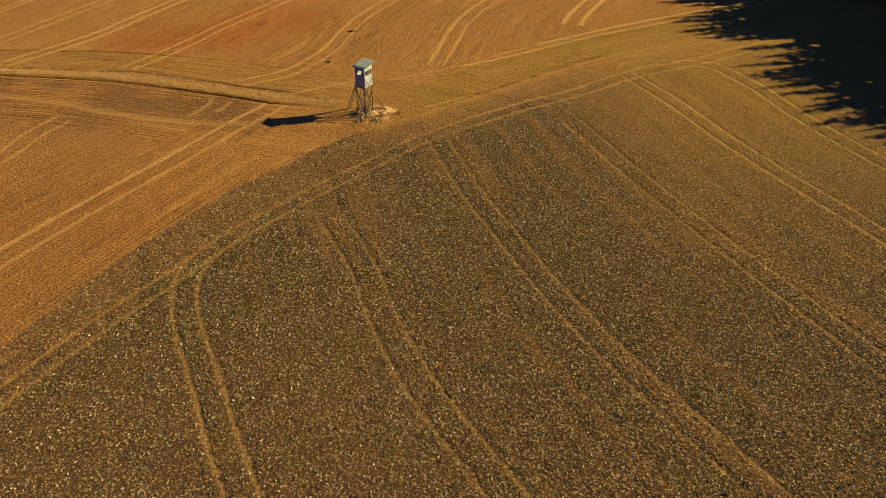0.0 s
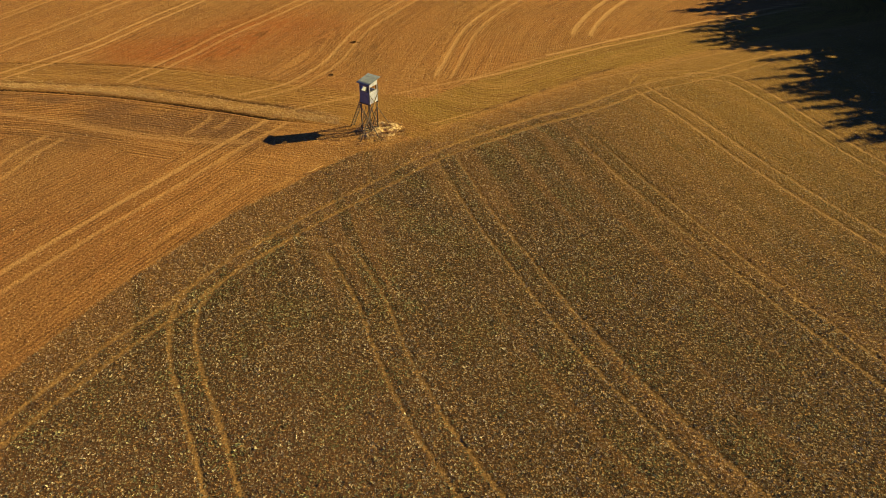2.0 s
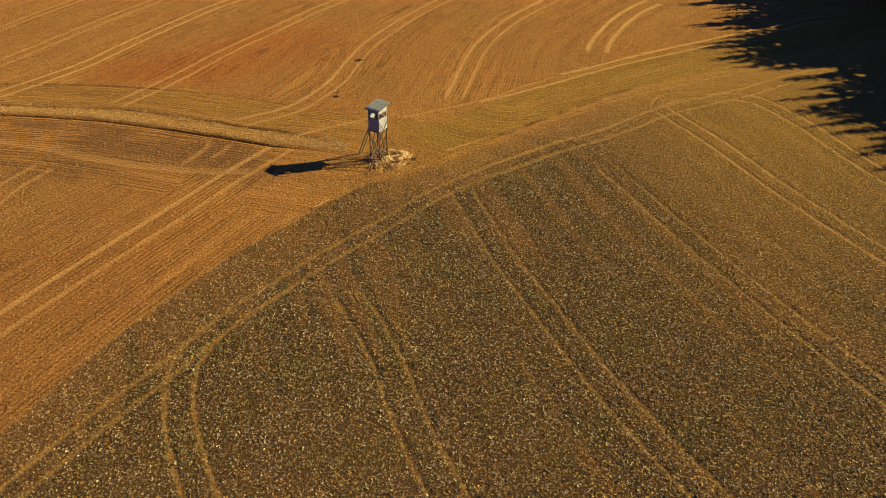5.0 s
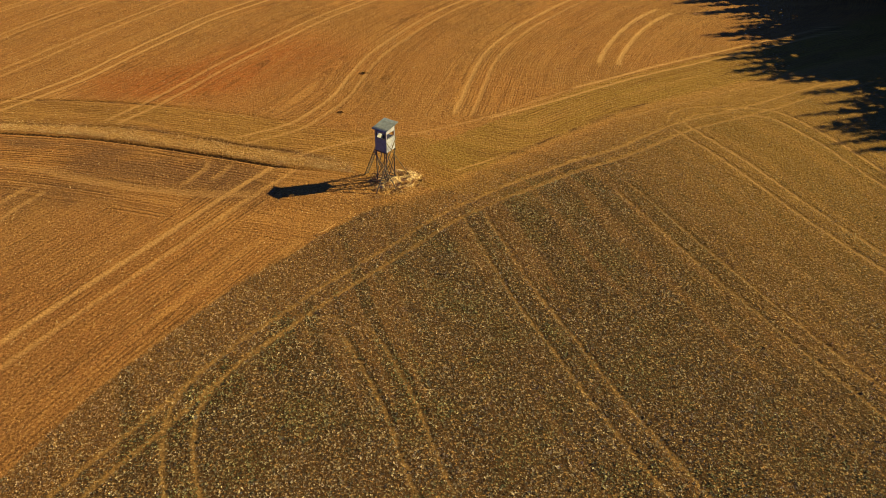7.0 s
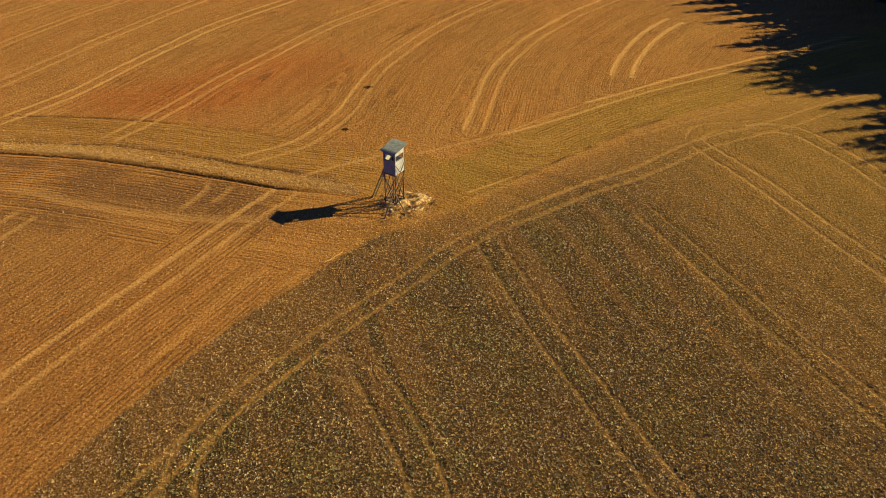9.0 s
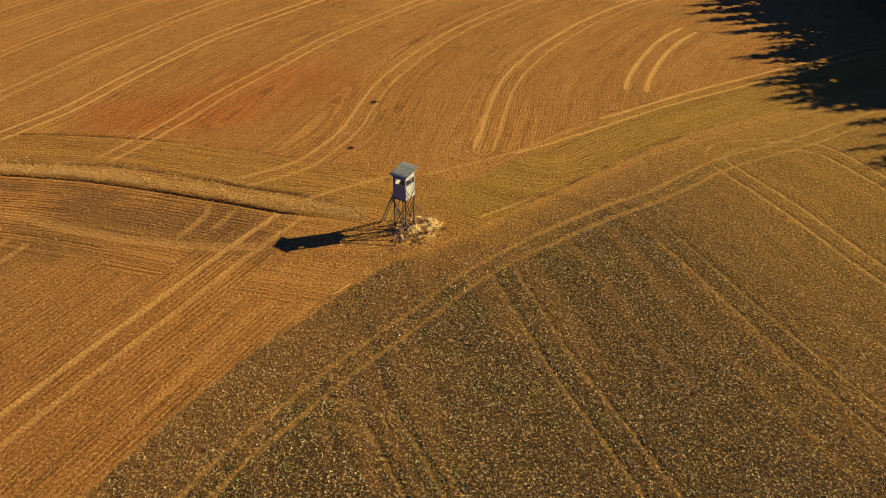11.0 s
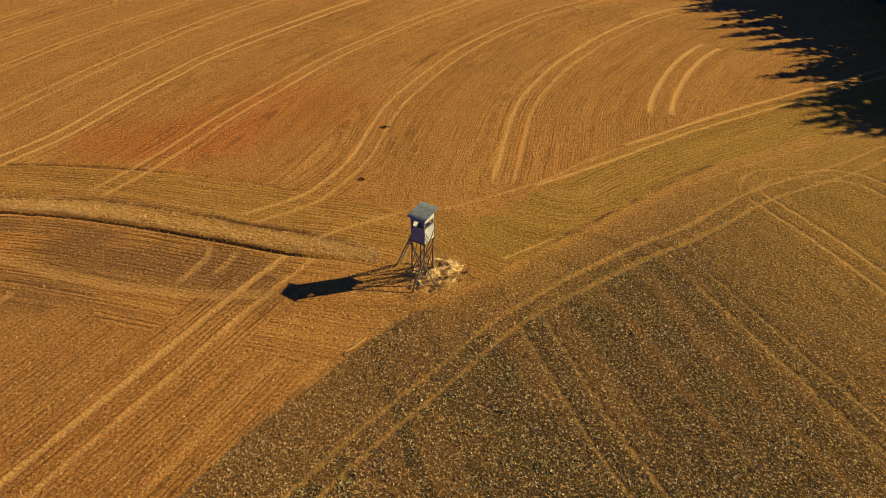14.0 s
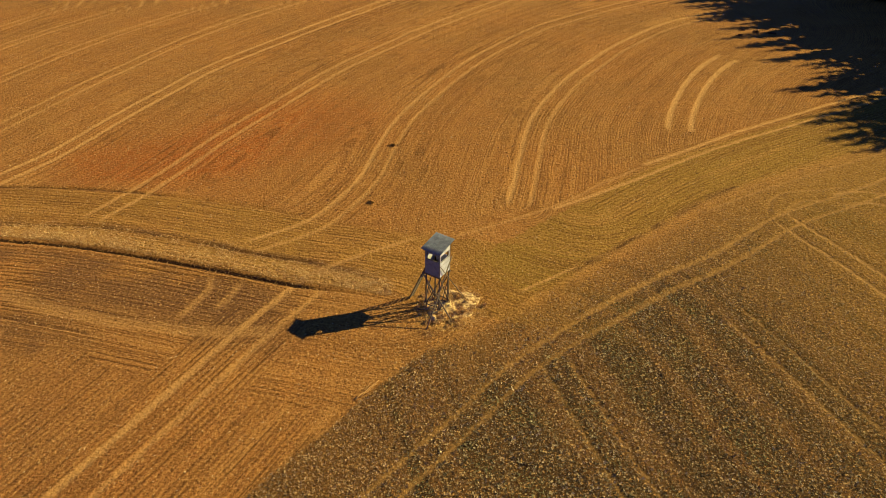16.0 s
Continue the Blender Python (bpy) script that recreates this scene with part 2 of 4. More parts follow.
# ------------------------------------------------------------------ plan of the fields
def spline(pts, n=8):
    """A smooth line through the corners given."""
    p = np.array(pts, float)
    p = np.vstack([2 * p[0] - p[1], p, 2 * p[-1] - p[-2]])
    out = []
    for i in range(1, len(p) - 2):
        for k in range(n):
            t = k / n
            out.append(0.5 * (2 * p[i] + (p[i + 1] - p[i - 1]) * t + (2 * p[i - 1] - 5 * p[i] + 4 * p[i + 1] - p[i + 2]) * t * t
                              + (3 * p[i] - p[i - 1] - 3 * p[i + 1] + p[i + 2]) * t ** 3))
    out.append(p[-2])
    return np.array(out)


def beside(line, off):
    """The line shifted to its left by off."""
    d = np.gradient(line, axis=0)
    d /= np.linalg.norm(d, axis=1)[:, None]
    return line + np.stack([-d[:, 1], d[:, 0]], 1) * off


def exact_distance(line, x, y):
    """Distance to a line, signed (positive to its left)."""
    best = np.full(x.shape, 1e9)
    sign = np.ones(x.shape)
    for (ax, ay), (bx, by) in zip(line[:-1], line[1:]):
        dx, dy = bx - ax, by - ay
        ll = dx * dx + dy * dy
        if ll < 1e-9:
            continue
        t = np.clip(((x - ax) * dx + (y - ay) * dy) / ll, 0, 1)
        ex, ey = x - ax - t * dx, y - ay - t * dy
        d = ex * ex + ey * ey
        near = d < best
        best[near] = d[near]
        sign[near] = np.where(dx * ey - dy * ex >= 0, 1.0, -1.0)[near]
    return np.sqrt(best) * sign


FIELDS = {}


def distance(line, x, y):
    """The same, read from a half-metre chart of the fields that is made once for each line."""
    if id(line) not in FIELDS:
        cx, cy = np.meshgrid(np.arange(-132, 132.1, 0.5), np.arange(-92, 132.1, 0.5))
        FIELDS[id(line)] = exact_distance(line[::2] if len(line) % 2 else line, cx, cy)
    chart = FIELDS[id(line)]
    u, v = np.clip((x + 132) * 2, 0, chart.shape[1] - 1.001), np.clip((y + 92) * 2, 0, chart.shape[0] - 1.001)
    i, j = u.astype(int), v.astype(int)
    a, b = u - i, v - j
    return (chart[j, i] * (1 - a) + chart[j, i + 1] * a) * (1 - b) + (chart[j + 1, i] * (1 - a) + chart[j + 1, i + 1] * a) * b


LATTICE = np.random.RandomState(7).rand(256, 256)


def vnoise(x, y, size, octaves=3):
    """Smooth value noise between 0 and 1; size in metres."""
    total, amp, norm = 0.0, 1.0, 0.0
    for o in range(octaves):
        u, v = x / size * 2 ** o + 17.3 * o, y / size * 2 ** o + 5.1 * o
        i, j = np.floor(u).astype(int), np.floor(v).astype(int)
        a, b = u - i, v - j
        a, b = a * a * (3 - 2 * a), b * b * (3 - 2 * b)
        g = lambda p, q: LATTICE[(i + p) % 256, (j + q) % 256]
        total = total + amp * ((g(0, 0) * (1 - a) + g(1, 0) * a) * (1 - b) + (g(0, 1) * (1 - a) + g(1, 1) * a) * b)
        norm, amp = norm + amp, amp * 0.5
    return total / norm


def smooth(v, lo, hi):
    t = np.clip((v - lo) / (hi - lo), 0, 1)
    return t * t * (3 - 2 * t)


# edge of the sown crop, ditch and furrow
EDGE = spline([(-60, -82), (-45, -59), (-29, -34.6), (-22.4, -24.3), (-14.7, -15.1), (-11.0, -11.7), (-5.3, -6.8), (-0.5, -3.2), (4.3, -1.2), (9.6, 1.9),
               (20.8, 7.9), (27.2, 11.5), (32.3, 13.9), (45, 18), (70, 25), (130, 40)])
DITCH = spline([(-90, 27), (-60, 22.5), (-36.4, 16.7), (-26.3, 13.0), (-16.6, 8.4), (-12.0, 6.1), (-7.5, 4.2), (-3.4, 2.2)])
# dark line on the far side of the dry verge
BANK = spline([(-60, 24.0), (-45, 21.3), (-37.1, 19.4), (-32.1, 18.3), (-27, 17.0), (-21.8, 14.6), (-16.8, 12.0), (-11.9, 9.7), (-9.1, 8.3), (-6.4, 6.6), (-3.5, 4.9)])
FURROW = spline([(-70, 30), (-50, 28.5), (-39, 26.7), (-33.6, 25.6), (-27.0, 23.7), (-19.8, 21.0), (-14.4, 18.6), (-10.5, 16.4), (-6.7, 14.2), (-2.3, 12.2), (2, 10.6)
                 ])

# wheel tracks of tractors: centre line, gauge, width of a wheel mark, strength
A1 = spline([(-45.5, 22.5), (-39.5, 28.4), (-35.3, 33.2), (-30.7, 40.7), (-25.3, 49), (-17.7, 59.2), (7.0, 82.9), (30, 102)])
A2 = spline([(-29.5, 18.6), (-25.6, 23.2), (-22.1, 28.1), (-17.8, 34.9), (-11.4, 43.2), (-3.8, 53.1), (5.0, 62.0), (13.6, 70.0), (28, 81.5), (50, 98)])
A3 = spline([(-15.0, 11.8), (-9.5, 14.2), (-6.6, 17.0), (-3.1, 22.3), (-0.3, 29.3), (2.9, 36.2), (8.8, 45.2), (14.6, 52.6), (21.4, 59.4), (28.4, 65.4), (33.0, 68.2), (39.5, 71.8), (48.5, 76.2), (80, 89)])
A4 = spline([(10.5, 14.5), (12.4, 19), (14.4, 24.1), (18.5, 33.3), (25.0, 42.6), (32.1, 50.2), (37.3, 55.2), (47.5, 62.7), (57, 67)])
A5 = spline([(33.2, 27.3), (34.2, 29.5), (36.8, 33.7), (41.2, 39.7), (46.1, 45.1), (51, 49)])
A0 = spline([(-56, 20), (-49, 31), (-42.9, 40.9), (-38.4, 48.2), (-33.2, 56.2), (-21.1, 72.5), (-7.1, 85.5), (8, 99)])
AM = spline([(-58, 36), (-52, 46.8), (-46.9, 55.9), (-41.7, 63.6), (-35.6, 71.5), (-28.3, 79), (-20.5, 86.3), (-8, 97)])
AK = spline([(-58, 57), (-50.3, 68.4), (-44.4, 75.8), (-37.5, 83.2), (-32, 88.2), (-22, 97)])
AN = spline([(-62, 62), (-52.6, 77.0), (-46.4, 85.4), (-42.9, 89.7), (-36, 98)])
F = spline([(17, 14.4), (25.3, 19.2), (31.8, 22.1), (38.7, 24.9), (47.7, 28.0), (56.4, 31.0), (75, 38)])
F1 = spline([(25.3, 20.3), (32.3, 23.1), (39.3, 26.1), (48.4, 29.3), (56.4, 32.0), (75, 38.5)])
F2 = spline([(13, 13.2), (24.9, 18.1), (31.3, 21.1), (38.1, 23.8), (46.9, 26.8), (56, 29.8), (75, 36.5)])
FA = spline([(3.0, 10.4), (8.9, 12.2), (15.2, 14.6), (19.7, 17.3), (22.6, 18.7), (25.6, 20.3)])
P1 = spline([(-38.9, -32.0), (-30.6, -20.6), (-25.8, -14.3), (-19.7, -6.7), (-15.2, -1.0), (-11.6, 3.2), (-9.3, 5.8)])
P0 = spline([(-60, -36), (-45, -14.5), (-38, -4.8), (-36, 0.5), (-33.4, 4.8)])
L1 = spline([(-52, 15.5), (-42, 11.8), (-34.3, 8.5), (-31.7, 6.9), (-29.3, 5.5), (-27, 4.4), (-24.8, 3.3), (-22.2, 2.4), (-18.4, 1.1), (-16.3, 0.6), (-12.5, 0.2)])
T1 = spline([(-9.5, 7.0), (-7.2, 8.2), (-3.4, 9.7), (0.6, 11.0)])
X1 = spline([(-17.7, 8.4), (-17.8, 6.3), (-18.9, 4.4), (-20.2, 2.5)])
X2 = spline([(-14.9, 7.4), (-16.1, 5.0), (-17.5, 3.0)])
H = spline([(-40, -57.5), (-28, -40.5), (-22.2, -32.8), (-18.1, -28.2), (-13.9, -23.1), (-9.4, -18.9), (-5.2, -15.2), (-0.3, -11.3), (4.6, -7.2), (8.9, -4.6), (13.0, -2.4),
            (19.0, 0.5), (25.7, 3.1), (29.9, 5.3)])
HR = spline([(11, -3.4), (19.0, 0.5), (25.7, 3.1), (34.1, 7.5), (38.3, 9.0), (42.5, 10.2), (48.2, 12.0), (52.9, 13.9), (58, 15.6), (66, 18)])
E1 = spline([(28, 10.8), (35.4, 13.5), (41.6, 15.5), (45.9, 16.8), (49.5, 17.8), (62, 21)])
E0 = spline([(6.6, 1.4), (8.4, 2.25), (10.0, 2.95), (11.7, 3.72), (13.3, 4.5)])
G4 = spline([(41.5, 10.6), (45.3, 10.4), (47.6, 8.2), (48.7, 4.2), (49.4, 0.8), (49.7, -4.0), (50.9, -12.5), (52.8, -20.5), (57, -34)])
G3 = spline([(34.4, 8.5), (35.2, 5.6), (36.9, -1.0), (38.6, -11.5), (40.5, -20.0), (42.5, -27.5), (45.5, -40), (48, -52)])
G3T = spline([(34.4, 8.5), (35.8, 10.6), (38.0, 11.8), (41.2, 11.7), (44.5, 11.8)])
G2 = spline([(22.9, -3.4), (24.1, -9.3), (25.3, -16.0), (26.9, -23.4), (28.6, -30.3), (31.5, -41), (34, -51)])
G1 = spline([(7.3, -6.5), (7.9, -11.5), (8.7, -18.3), (10.2, -25.7), (11.5, -32.3), (13.5, -39.8), (15.9, -46.8), (19.1, -55.2), (22, -63)])
G0 = spline([(-5.2, -20.6), (-3.9, -24.2), (-2.5, -29.9), (-1.5, -36.5), (0.1, -43.0), (2.3, -49.0), (3.9, -53.0), (7, -62)])
GM = spline([(-14.6, -23.6), (-16.6, -27.6), (-16.5, -32.6), (-15.0, -38.2), (-13.8, -42.2), (-12.8, -46.0), (-11.5, -50.0), (-9, -58)])
GL = spline([(-13.5, -22.8), (-11.5, -20.9), (-9.4, -20.0), (-6.6, -20.6), (-4.6, -22.4)])
TRACKS = [
    (A1, 1.85, 0.50, 0.95), (A2, 1.85, 0.48, 0.70), (beside(A3, 0.98), 0.0, 0.50, 0.74), (beside(A3, -0.95), 0.0, 0.46, 0.56), (beside(A4, 1.1), 0.0, 0.60, 0.80),
    (beside(A4, -1.0), 0.0, 0.56, 0.52), (A5, 2.6, 0.72, 1.0), (A0, 1.8, 0.44, 0.66), (AM, 1.5, 0.40, 0.62), (AK, 1.5, 0.40, 0.58), (AN, 1.5, 0.40, 0.60),
    (F1, 0.0, 0.46, 1.0), (F2, 0.0, 0.40, 0.92), (FA, 0.0, 0.35, 0.50), (beside(P1, 1.1), 0.0, 0.62, 0.70), (beside(P1, -1.2), 0.0, 0.52, 0.52),
    (P0, 2.1, 0.55, 0.45), (L1, 0.0, 1.3, 0.36), (T1, 0.0, 0.5, 0.6), (X1, 0.0, 0.7, 0.42), (X2, 0.0, 0.7, 0.36), (E0, 0.0, 0.20, 0.8), (E1, 0.0, 0.35, 0.40),
]
# those in the crop are worn into ruts
RUTS = [
    (H, 1.65, 0.42, 0.54), (HR, 2.05, 0.40, 0.76), (G4, 2.2, 0.42, 1.0), (G3, 2.05, 0.40, 1.0), (G3T, 1.95, 0.35, 0.45), (G2, 2.05, 0.38, 0.50),
    (G1, 2.1, 0.38, 0.42), (G0, 2.2, 0.40, 0.42), (GM, 1.9, 0.44, 0.52), (GL, 1.95, 0.45, 0.20),
]


def track_mask(x, y):
    """How much a wheel has rolled the ground at each place, 0 to 1, and how deep."""
    out = np.zeros(x.shape)
    order = np.argsort(y, kind="stable")
    ys = y[order]
    rut = np.zeros(x.shape)
    for k, (line, gauge, width, strength) in enumerate(TRACKS + RUTS):
        for off in ((-gauge / 2, gauge / 2) if gauge else (0.0,)):
            one = beside(line, off)
            for s in range(0, len(one) - 1, 4):
                bit = one[s:s + 5]
                lo, hi = bit.min(0) - 0.6, bit.max(0) + 0.6
                pick = order[np.searchsorted(ys, lo[1]):np.searchsorted(ys, hi[1])]
                pick = pick[(x[pick] > lo[0]) & (x[pick] < hi[0])]
                if not len(pick):
                    continue
                px, py = x[pick], y[pick]
                d = np.abs(exact_distance(bit, px, py)) + (vnoise(px, py, 0.7, 2) - 0.5) * 0.16
                ends = np.minimum(np.hypot(px - one[0, 0], py - one[0, 1]), np.hypot(px - one[-1, 0], py - one[-1, 1]))
                m = smooth(ends, 0.0, 1.2) * (0.85 + 0.3 * vnoise(px, py, 5.0, 2))
                out[pick] = np.maximum(out[pick], np.clip(m * strength * smooth(d, width / 2 + 0.08, width / 2 - 0.08), 0, 1))
                depth = 0.08 if k >= len(TRACKS) else 0.05
                rut[pick] = np.maximum(rut[pick], depth * m * smooth(d, width / 2 + 0.14, 0.04))
    return out, rut


def crop_mask(x, y):
    """1 inside the sown crop, 0 on bare soil; sparse on the far side."""
    soft_side = smooth(x, -4.0, 3.0)
    d = -distance(EDGE, x, y) + (vnoise(x, y, 1.2, 3) - 0.5) * (0.35 + 0.6 * soft_side)
    slow = smooth(d, 0.0, 8.0)
    return smooth(d, -0.10, 0.25 + 1.4 * soft_side) * (1 - (0.08 + 0.44 * soft_side) * (1 - slow)) * (1 - 0.35 * smooth(x, 20.0, 46.0) * smooth(y, -16.0, 2.0))


def streaks(x, y):
    """Bands of stronger and weaker growth along the sowing direction, 0 to 1."""
    a = vnoise(distance(G1, x, y) + 40, y * 0.03 + 20, 1.1, 3)
    v = 0.72 * a + 0.28 * vnoise(x + 70, y + 70, 14.0, 3)
    return np.clip(0.46 + 1.6 * (v - 0.5) + 0.32 * smooth(-distance(EDGE, x, y), 7.5, 3.5) + 0.16 * smooth(y, -24, -10) - 0.07 * smooth(y, -26, -40) - 0.30 * smooth(y, -24, -46) * smooth(x, 22, -4)
                   + 0.32 * np.exp(-((x + 3) / 5) ** 2 - ((y + 22) / 6) ** 2), 0, 1)


# ------------------------------------------------------------------ ground
def axis(lo, hi, step, outer):
    mid = np.arange(lo, hi + step / 2, step)
    grow = step * 1.5 * 1.28 ** np.arange(1, 33)
    up = hi + np.cumsum(grow)
    up = up[up < outer]
    down = lo - np.cumsum(grow)
    down = down[down > -outer]
    return np.concatenate([down[::-1], mid, up])


def ground_height(x, y, rut):
    z = (vnoise(x, y, 9.0, 2) - 0.5) * 0.10 + (vnoise(x, y, 0.9, 2) - 0.5) * 0.07
    d = distance(DITCH, x, y)
    live = smooth(x, -4.5, -10.0)
    z -= 0.30 * smooth(np.abs(d + (vnoise(x, y, 2.0, 2) - 0.5) * 0.16), 0.28, 0.06) * live
    z += 0.07 * smooth(np.abs(d - 1.1), 0.9, 0.1) * (0.5 + vnoise(x, y, 1.3, 2)) * live
    z += 0.05 * smooth(np.abs(d + 0.8), 0.5, 0.1) * live
    f = distance(FURROW, x, y)
    z -= 0.09 * smooth(np.abs(f), 0.30, 0.06) * smooth(x, 0.0, -22.0)
    z -= 0.15 * smooth(np.abs(distance(BANK, x, y) + (vnoise(x, y, 3.0, 2) - 0.5) * 0.4), 0.30, 0.05) * live * smooth(vnoise(x, y, 4.0, 2), 0.3, 0.5)
    z -= rut
    return z


def build_ground():
    xs = np.concatenate([axis(-58, 62, 0.18, 2600)])
    ys = np.concatenate([axis(-58, 80, 0.185, 2600)])
    gx, gy = np.meshgrid(xs, ys)
    x, y = gx.ravel(), gy.ravel()
    near = np.nonzero((np.abs(x) < 130) & (y > -90) & (y < 130))[0]
    px, py = x[near], y[near]
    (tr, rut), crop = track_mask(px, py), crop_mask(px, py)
    full = {}
    z = np.zeros(len(x))
    z[near] = ground_height(px, py, rut)
    e = distance(EDGE, px, py)
    d = distance(DITCH, px, py)
    fu = distance(FURROW, px, py)
    bank = distance(BANK, px, py)
    north = smooth(e, 0.0, 0.5)
    above = smooth(fu, 0.0, 0.3)
    # drill rows follow the wheel tracks of each field
    num, den = np.zeros(len(px)), np.zeros(len(px))
    for k, line in ((1, A1), (2, A2), (3, A3), (4, A4)):
        s = distance(line, px, py)
        w = 1.0 / (np.abs(s) + 0.8) ** 3
        num += w * (s + 14.0 * k)
        den += w
    upper = num / den
    lower = distance(P1, px, py)
    crop_rows = distance(G1, px, py)
    strip = distance(F, px, py)
    bare = np.where((px > 1) & (strip < 1.5), strip, np.where(fu > 0, upper, np.where((d < -12.5 + 3.0 * (vnoise(px, py, 4.0, 2) - 0.5)) | ((np.abs(lower) < 3.5) & (d < -4.0)), lower, np.where(px > 1, strip, d))))
    rowc = np.where(e < 0, crop_rows, bare)
    band = (fu < 0) & (e > 0)
    rowk = np.where(e < 0, 0.25, np.where(fu > 0, 0.5, 0.65)) * (0.35 + 0.9 * vnoise(px, py, 7.0, 3)) * (1 - 0.7 * smooth(np.hypot(px - 4, py - 8), 9, 4))
    rowk = np.where(band & (d < 0) & (d > -12.5) & (px < -12), rowk * np.where(d > -8.5, 2.2, 1.5), rowk) * (1 - tr)
    under_ditch = smooth(d, -0.6, -1.5) * smooth(d, -11.0, -5.0) * smooth(px, -9.0, -14.0)
    # places where the soil colour is darkened
    dark_soil = np.clip(under_ditch * smooth(vnoise(px, py, 5.0, 4), 0.28, 0.58) * 0.7, 0, 1)
    dark_soil = np.maximum(dark_soil, 0.5 * smooth(np.abs(fu), 0.4, 0.1) * smooth(vnoise(px, py, 2.5, 2), 0.35, 0.65) * smooth(px, -2, -24))
    dark_soil = np.maximum(dark_soil, 0.85 * smooth(np.abs(bank + (vnoise(px, py, 3.0, 2) - 0.5) * 0.5), 0.75, 0.15) * smooth(px, -2, -7) * (0.45 + 0.55 * smooth(vnoise(px, py, 2.0, 3), 0.3, 0.6)))
    dark_soil = np.maximum(dark_soil, np.clip(0.65 * np.exp(-(((px + 33) / 8) ** 2 + ((py - 3) / 4) ** 2)) * (0.3 + vnoise(px, py, 1.5, 3)), 0, 1))
    dark_soil = np.maximum(dark_soil, 0.7 * np.exp(-(((px + 1.3) / 0.9) ** 2 + ((py + 2.2) / 0.45) ** 2)))
    dark_soil = np.maximum(dark_soil, 0.22 * smooth(px, -14, -30) * smooth(d, -6, -9))
    dark_soil = np.maximum(dark_soil, 0.5 * smooth(py, -28, -44) * smooth(px, 12, -8) * smooth(e, 0.0, -1.5))
    dark_edge = smooth(np.abs(e - 0.2), 0.65, 0.15) * smooth(px, 11.0, 14.0) * smooth(px, 36.0, 31.0) * smooth(vnoise(px, py, 1.6, 3), 0.32, 0.52)
    dark_soil = np.maximum(dark_soil, 0.45 * dark_edge)
    olive = np.clip(smooth(strip, 1.0, -1.0) * smooth(e, -1.0, 1.0) * smooth(px, 2, 12) * 0.9 + smooth(px, 14, 44) * smooth(e, 2, -4) * 0.9 * smooth(py, -48, -4)
                    + smooth(fu, 1.0, -1.0) * smooth(d, 0.5, 2.0) * smooth(px, 20, 10) * 0.45 * (0.5 + vnoise(px, py, 4.0, 2)), 0, 1)
    straw = 0.85 * smooth(d, 0.3, 0.7) * smooth(d, 3.2, 2.0) * smooth(px, -1, -8) * (0.4 + vnoise(px, py, 1.6, 3))
    straw = np.maximum(straw, 0.9 * smooth(np.hypot(px - 0.8, py - 0.3), 3.0, 1.8))
    blob = lambda cx, cy, rx, ry: np.exp(-(((px - cx) / rx) ** 2 + ((py - cy) / ry) ** 2))
    red = np.clip((1.5 * blob(-20, 31, 9, 6) + 1.3 * blob(-10, 38, 9, 6) + 0.8 * blob(-29, 29, 7, 5) + 0.5 * blob(3.5, 1.2, 3, 1.3) + 0.35 * blob(-27, -16, 14, 9)) * (0.5 + 0.7 * vnoise(px, py, 6.0, 3)), 0, 1) * north
    along = np.where(e < 0, -py, np.where((fu > 0) | (d < -7.5), px * 0.62 + py * 0.78, px * 0.91 - py * 0.41))
    along = np.where((px > 1) & (strip < 1.5), px * 0.92 + py * 0.38, along)
    streak = np.where(e < 0, streaks(px, py), vnoise(rowc + 60, along * 0.06 + 30, 1.3, 3))
    for name, value in (("streak", streak), ("ditch", np.where(px < -2.5, np.abs(d) + 0.35 * smooth(px, -11.0, -6.5), 9.0)), ("rill", np.where(px < 0, np.minimum(np.abs(fu) + 0.25 * smooth(px, -28, -12), np.where(px < -4, np.abs(bank), 9.0)), np.where((px > 12) & (px < 34), np.abs(e - 0.2 + 0.5 * (vnoise(px, py, 2.5, 2) - 0.5)) + 0.35 * smooth(vnoise(px, py, 1.1, 2), 0.50, 0.36), 9.0))), ("along", along), ("crop", crop), ("track", tr), ("rowc", rowc), ("rowk", np.clip(rowk, 0, 1)), ("dark_soil", dark_soil), ("olive", olive), ("straw", np.clip(straw, 0, 1)), ("red", red)):
        a = np.full(len(x), 9.0 if name in ("ditch", "rill") else 0.0, np.float32)
        a[near] = value
        full[name] = a
    w, h = len(xs), len(ys)
    i = (np.arange(h - 1)[:, None] * w + np.arange(w - 1)[None, :]).ravel()
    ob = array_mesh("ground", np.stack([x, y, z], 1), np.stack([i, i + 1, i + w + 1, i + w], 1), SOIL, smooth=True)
    for name, a in full.items():
        ob.data.attributes.new(name, "FLOAT", "POINT").data.foreach_set("value", a)
    tagged(ob, "tilled orange-brown farmland with pale wheel tracks and a ditch", "ground", kind="structure")
    return ob


build_ground()


def seat(x, y):
    """Height of the ground at places."""
    x, y = np.atleast_1d(np.asarray(x, float)), np.atleast_1d(np.asarray(y, float))
    return ground_height(x, y, track_mask(x, y)[1])


